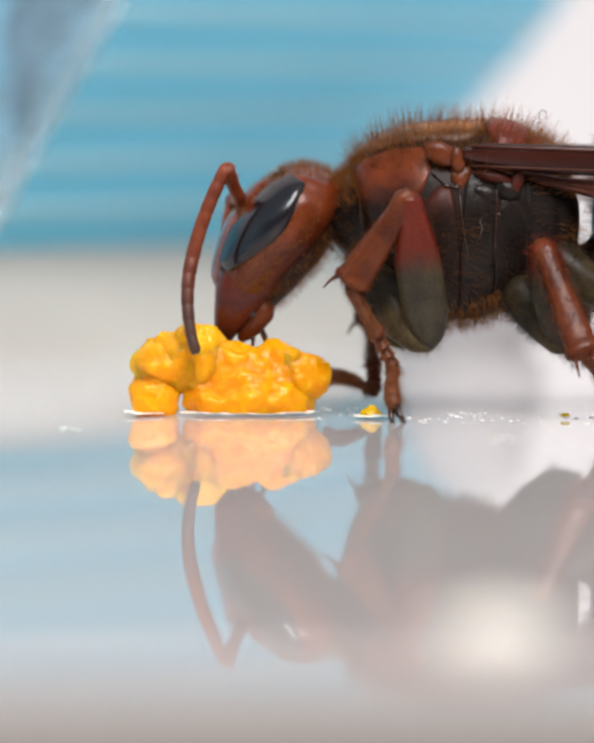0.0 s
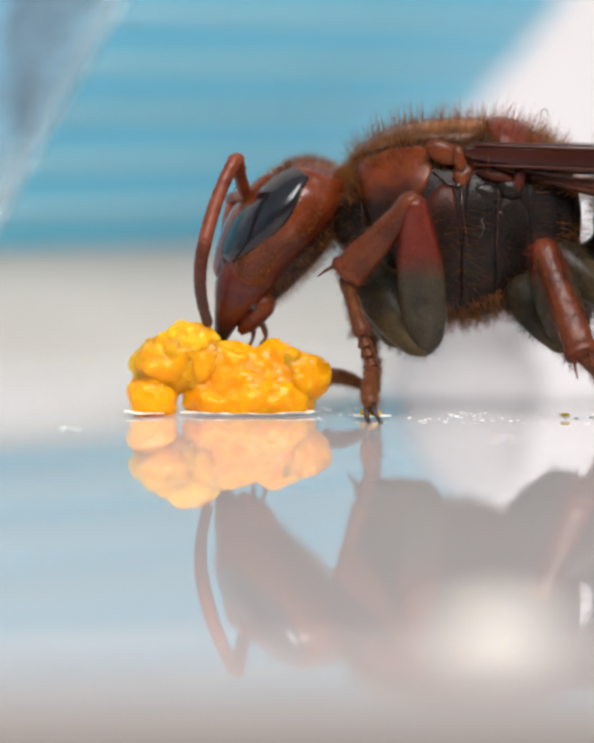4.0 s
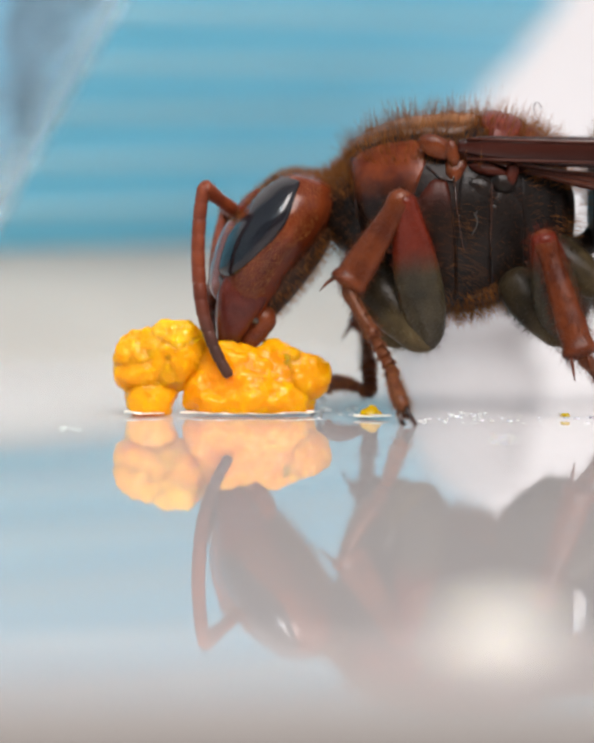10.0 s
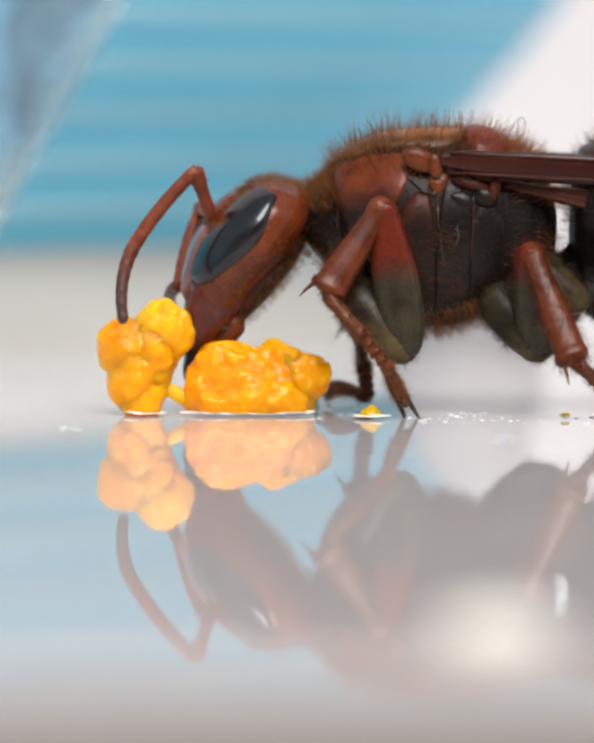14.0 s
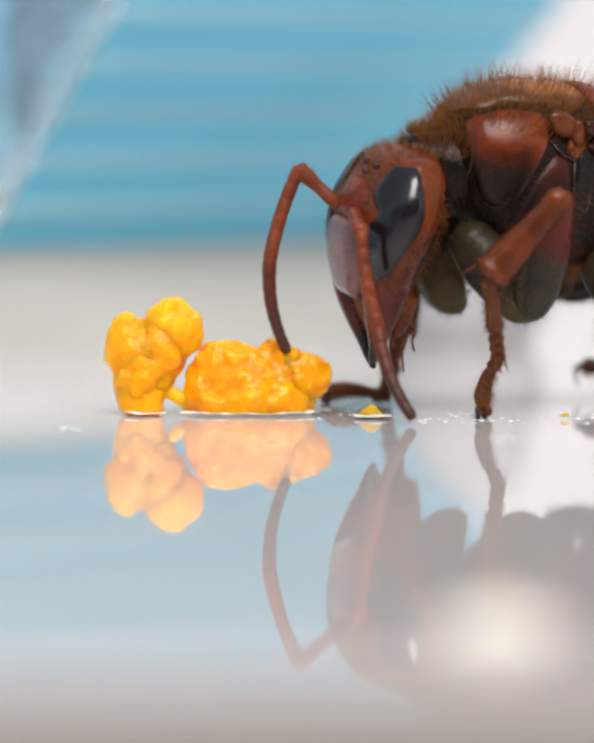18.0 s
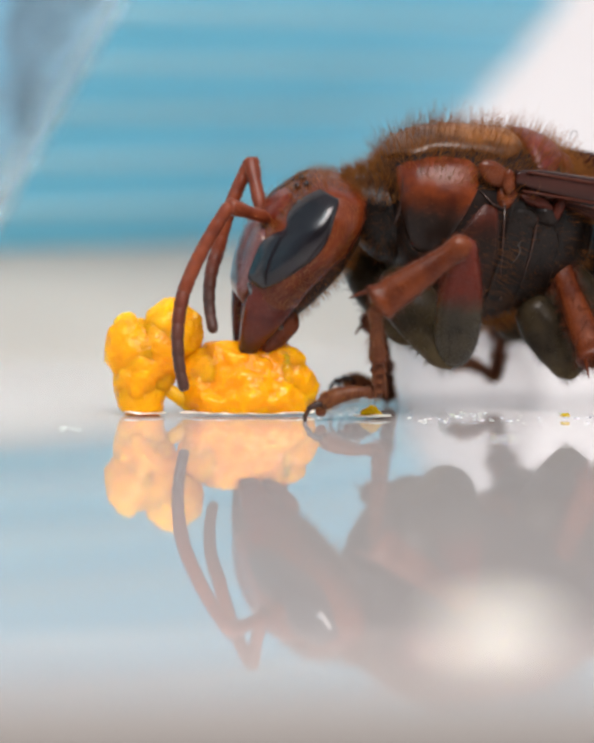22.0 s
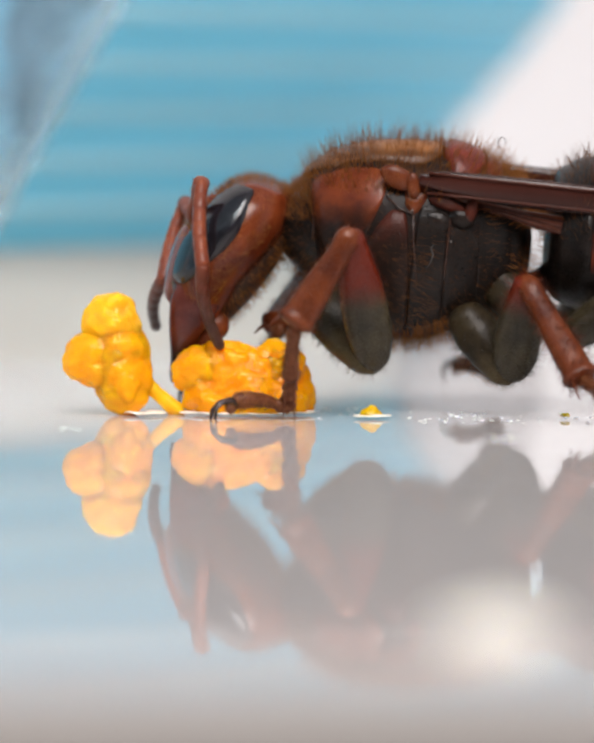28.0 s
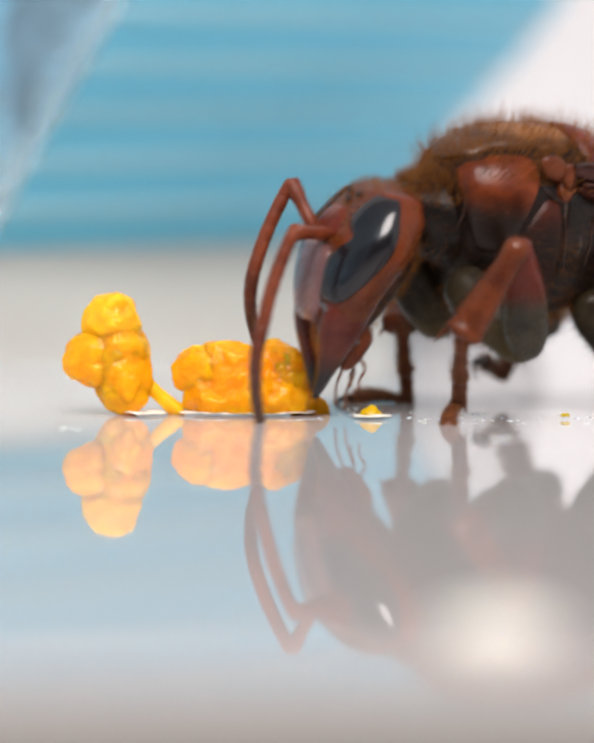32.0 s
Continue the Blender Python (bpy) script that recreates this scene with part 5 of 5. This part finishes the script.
FAR_MID = [
    [(0, 1230, 560), (17, 1230, 560), (18, 1300, 560), (20, 1250, 560), (21, 1120, 560), (23, 1090, 600), (25, 1060, 620), (28.5, 1060, 620), (29, 1060, 560), (30, 1060, 520), (30.5, 1080, 480), (31, 1200, 460), (31.5, 1180, 560), (32, 1120, 600)],
    [(0, 1330, 720), (17, 1330, 720), (18, 1300, 720), (20, 1150, 690), (21, 1070, 690), (23, 1052, 710), (25, 1050, 720), (28.5, 1050, 720), (29, 1050, 685), (30, 1052, 680), (30.5, 1078, 660), (31, 1138, 655), (31.5, 1100, 720), (32, 1085, 720)],
    [(0, 1380, 800), (17, 1380, 800), (18, 1300, 800), (20, 1120, 800), (21, 1045, 800), (23, 1045, 795), (28.5, 1045, 800), (30, 1055, 795), (30.5, 1062, 795), (31, 1072, 792), (31.5, 1055, 792), (32, 1060, 795)],
    [(0, 1330, 790), (17, 1330, 790), (18, 1240, 780), (20, 1040, 780), (21, 968, 770), (23, 962, 770), (28.5, 968, 775), (30, 990, 765), (30.5, 990, 765), (31, 985, 770), (31.5, 985, 765), (32, 1020, 770)]]
FOOD_ROWS = {   # seconds, across, down, lean
    "core": [(0, 388, 768, 90), (6, 385, 768, 88), (9, 372, 764, 82), (10, 340, 765, 70), (11, 325, 768, 55), (12, 305, 765, 35), (14, 302, 768, 28), (17, 318, 765, 32), (22, 318, 765, 32), (23, 300, 765, 25), (24, 262, 760, 10), (25, 243, 762, -6), (28, 256, 768, -8), (32, 256, 768, -8)],
    "low": [(0, 330, 835, 0), (6, 325, 836, 0), (9, 320, 838, 4), (10, 320, 836, 8), (11, 320, 835, 10), (12, 305, 832, 12), (14, 300, 830, 14), (17, 295, 832, 6), (17.5, 300, 832, 4), (22, 300, 832, 4), (23, 298, 834, 0), (24, 284, 832, -12), (25, 270, 828, -22), (28, 262, 820, -20), (32, 262, 820, -20)],
    "middle": [(0, 365, 766, 0), (3, 365, 766, 0), (6, 360, 768, 4), (8, 356, 768, 6), (9, 350, 764, 8), (10, 318, 758, 14), (11, 310, 752, 24), (12, 284, 752, 34), (13, 280, 745, 40), (14, 276, 742, 44), (17, 285, 748, 54), (17.5, 290, 745, 56), (22, 290, 745, 56), (23, 275, 745, 70), (24, 240, 750, 110), (25, 235, 745, 140), (28, 236, 752, 170), (32, 236, 752, 170)],
    "knob": [(0, 303, 772, 0), (6, 300, 772, 0), (9, 297, 768, 0), (10, 290, 755, 0), (11, 285, 745, 0), (12, 238, 752, 10), (13, 240, 740, 20), (14, 248, 718, 30), (17, 262, 692, 40), (22, 266, 692, 40), (23, 245, 700, 30), (24, 205, 735, 10), (25, 185, 735, 0), (28, 170, 748, 0), (32, 170, 748, 0)],
    "top": [(0, 418, 736, 0), (3, 416, 736, 0), (6, 375, 724, -10), (7, 385, 722, -12), (8, 380, 718, -14), (9, 385, 720, -10), (10, 370, 728, -6), (11, 348, 720, 0), (12, 326, 700, 12), (13, 328, 692, 20), (14, 348, 690, 26), (17, 362, 692, 32), (17.5, 368, 688, 34), (22, 368, 688, 34), (23, 335, 668, 40), (24, 260, 660, 48), (25, 236, 668, 56), (28, 240, 678, 62), (32, 240, 678, 62)],
    "end": [(0, 642, 800, 0), (19, 642, 800, 0), (19.6, 650, 800, 10), (20, 625, 802, 20), (22, 612, 815, 30), (24, 585, 805, 40), (28, 585, 808, 40), (29, 592, 808, 40), (30.5, 600, 815, 30), (32, 600, 815, 30)],
    "bump": [(0, 500, 800, 0), (18.5, 500, 800, 0), (19.5, 520, 780, 0), (20, 500, 742, 8), (20.5, 480, 755, 4), (21, 450, 778, 0), (22, 440, 790, 0), (24, 425, 795, -6), (28, 430, 785, -6), (32, 430, 785, -6)],
    "strand": [(0, 370, 792, -60), (9, 370, 792, -60), (10.5, 385, 800, -20), (12, 378, 812, 0), (14, 368, 828, -6), (17, 372, 835, -6), (23, 365, 828, 0), (24, 355, 822, 0), (25, 350, 830, 6), (28, 342, 838, 8), (32, 342, 838, 8)],
    "chip": [(0, 430, 820, 0), (25, 430, 815, 0), (28, 410, 800, 0), (28.5, 420, 780, 0), (28.75, 440, 700, 0), (29, 505, 612, 10), (29.25, 545, 500, 10), (29.75, 545, 450, 20), (30, 458, 464, 30), (30.5, 545, 448, 10), (30.7, 590, 420, 10), (30.8, 628, 385, 10), (30.9, 665, 395, 0), (30.967, 728, 412, 0), (31.0, 716, 610, 20), (31.033, 702, 850, 10), (31.2, 684, 852, -25), (31.6, 680, 854, -30), (32, 655, 862, -70)]}


def read(rows, t):
    r = np.array(rows, float)
    return [float(np.interp(t, r[:, 0], r[:, k])) for k in range(1, r.shape[1])]


def reach(start, u, v, length, prefer):
    """The end of a limb piece of a given length that starts at start and is seen at (u, v); of the two, the one nearer to depth prefer."""
    d = (sight(u, v, 0.0) - EYE).normalized()
    w = EYE - start
    b, c = w.dot(d), w.dot(w) - length * length
    disc = b * b - c
    if disc <= 0:
        p = EYE - d * b
    else:
        p = min((EYE + d * (-b + s * math.sqrt(disc)) for s in (-1, 1)), key=lambda q: abs(q.y - prefer))
    return start + (p - start).normalized() * length


def bone(a, b, hint):
    z = (b - a).normalized()
    x = Vector(hint)
    x = (x - z * x.dot(z)).normalized()
    y = z.cross(x)
    return Matrix.Translation(a) @ Matrix((x, y, z)).transposed().to_4x4()


MID_Y = 0.0042


def body_pose(t):
    yaw, pitch = read(YAW, t)[0], read(PITCH, t)[0]
    r = Euler((0, 0, radians(yaw))).to_matrix() @ Euler((0, radians(pitch), 0)).to_matrix() @ Euler((radians(read(ROLL, t)[0]), 0, 0)).to_matrix()
    near = Vector((0, -174 * Q, 0))
    p = sight(*read(WING, t), MID_Y + (r @ near).y)
    return Matrix.Translation(p - r @ near) @ r.to_4x4()


def head_pose(t, body):
    yaw, pitch, roll = read(HEAD_TURN, t)
    r = Euler((0, 0, radians(yaw))).to_matrix() @ Euler((0, radians(pitch), 0)).to_matrix() @ Euler((radians(roll), 0, 0)).to_matrix()
    neck = body @ (Vector((-285, 0, -110)) * Q)
    y = neck.y - (r @ (Vector((105, 0, 30)) * Q)).y
    return Matrix.Translation(sight(*read(HEAD_AT, t), y)) @ r.to_4x4()


LEAD = {"fore": Vector((-205, 112, -262)) * Q, "mid": Vector((112, 122, -286)) * Q}
BEAT = sorted({round(0.25 * k, 3) for k in range(129)} | {30.7, 30.8, 30.9, 30.967, 31.033, 31.1, 31.2, 31.4})


def motions():
    rows = {}
    feed, last = {}, {}
    for t in BEAT:
        body = body_pose(t)
        back = body.inverted()
        head = head_pose(t, body)
        rows.setdefault("body", []).append((t, body))
        rows.setdefault("head", []).append((t, back @ head))
        for side, s in (("near", -1), ("far", 1)):
            # antenna
            name = side + "_antenna"
            p = head @ Vector(on_head([(-26, s * 40, 110)])[0] * Q)
            chan = NEAR_ANTENNA if s < 0 else FAR_ANTENNA
            lean = (-0.9 * MM, -3.0 * MM, -2.6 * MM) if s < 0 else (0.9 * MM, 1.2 * MM, 0.4 * MM)
            y0 = p.y
            for k, kind in enumerate(("scape", "flagellum", "flagellum_tip")):
                q = reach(p, *read(chan[k], t), LEN[kind] * Q, y0 + lean[k])
                rows.setdefault((name, k), []).append((t, back @ bone(p, q, (-1, -0.2, 0.25))))
                p = q
            # legs on the ground
            for leg, chan, prefer in (("fore", NEAR_FORE if s < 0 else FAR_FORE, (0.0, -0.8, -0.9, -0.3, 0.0) if s < 0 else (6.0, 7.0, 8.0, 8.5, 9.0)),
                                      ("mid", NEAR_MID if s < 0 else FAR_MID, (2.0, 0.5, -1.0, -1.5, -1.5) if s < 0 else (6.5, 8.0, 10.0, 11.0, 11.5))):
                name = side + "_" + leg
                lead = Vector(LEAD[leg])
                lead.y *= s
                p = body @ lead
                kinds = ("coxa", "femur", "tibia", "basitarsus", "tarsus") if leg == "fore" else ("mid_coxa", "mid_femur", "mid_tibia", "basitarsus", "tarsus")
                for k, kind in enumerate(kinds):
                    if leg == "mid" and k == 0:
                        q = body @ (Vector((212, s * 166, -409)) * Q)
                        q = p + (q - p).normalized() * LEN["mid_coxa"] * Q * 0.98
                    else:
                        q = reach(p, *read(chan[k - 1 if leg == "mid" else k], t), LEN[kind] * Q, 0.35 * prefer[k] * MM + 0.65 * last.get((name, k), prefer[k] * MM))
                    last[name, k] = q.y
                    hint = ((-1, 0, 0.1), (-1, 0, 0.1), (-1, 0, -0.1), (0.1, -1, 0), (0.5, 0, -1))[k]
                    rows.setdefault((name, k), []).append((t, back @ bone(p, q, hint)))
                    p = q
        for name, chan in FOOD_ROWS.items():
            u, v, lean = read(chan, t)
            deep = 3.6 * MM if name == "chip" else FOOD_Y * MM
            feed.setdefault(name, []).append((t, Matrix.Translation(sight(u, v, deep)) @ pose(0, 0, 0, 0, lean, 0)))
    walk(hornet, rows["body"])
    walk(HEAD, rows["head"])
    for (name, k), r in ((a, b) for a, b in rows.items() if isinstance(a, tuple)):
        walk(JOINTS[name][k], r)
    for name, r in feed.items():
        walk(FOODS[name], r)
    # hind legs keep their place on the body
    for side, s in (("near", -1), ("far", 1)):
        pts = [Vector(p) * Q for p in ((170, 80 * s, -210), (330, 130 * s, -330), (480, 250 * s, -180), (680, 320 * s, -340), (800, 330 * s, -470), (940, 340 * s, -520))]
        for k in range(5):
            JOINTS[side + "_hind"][k].matrix_basis = bone(pts[k], pts[k + 1], (-1, 0.1, -0.4))


motions()
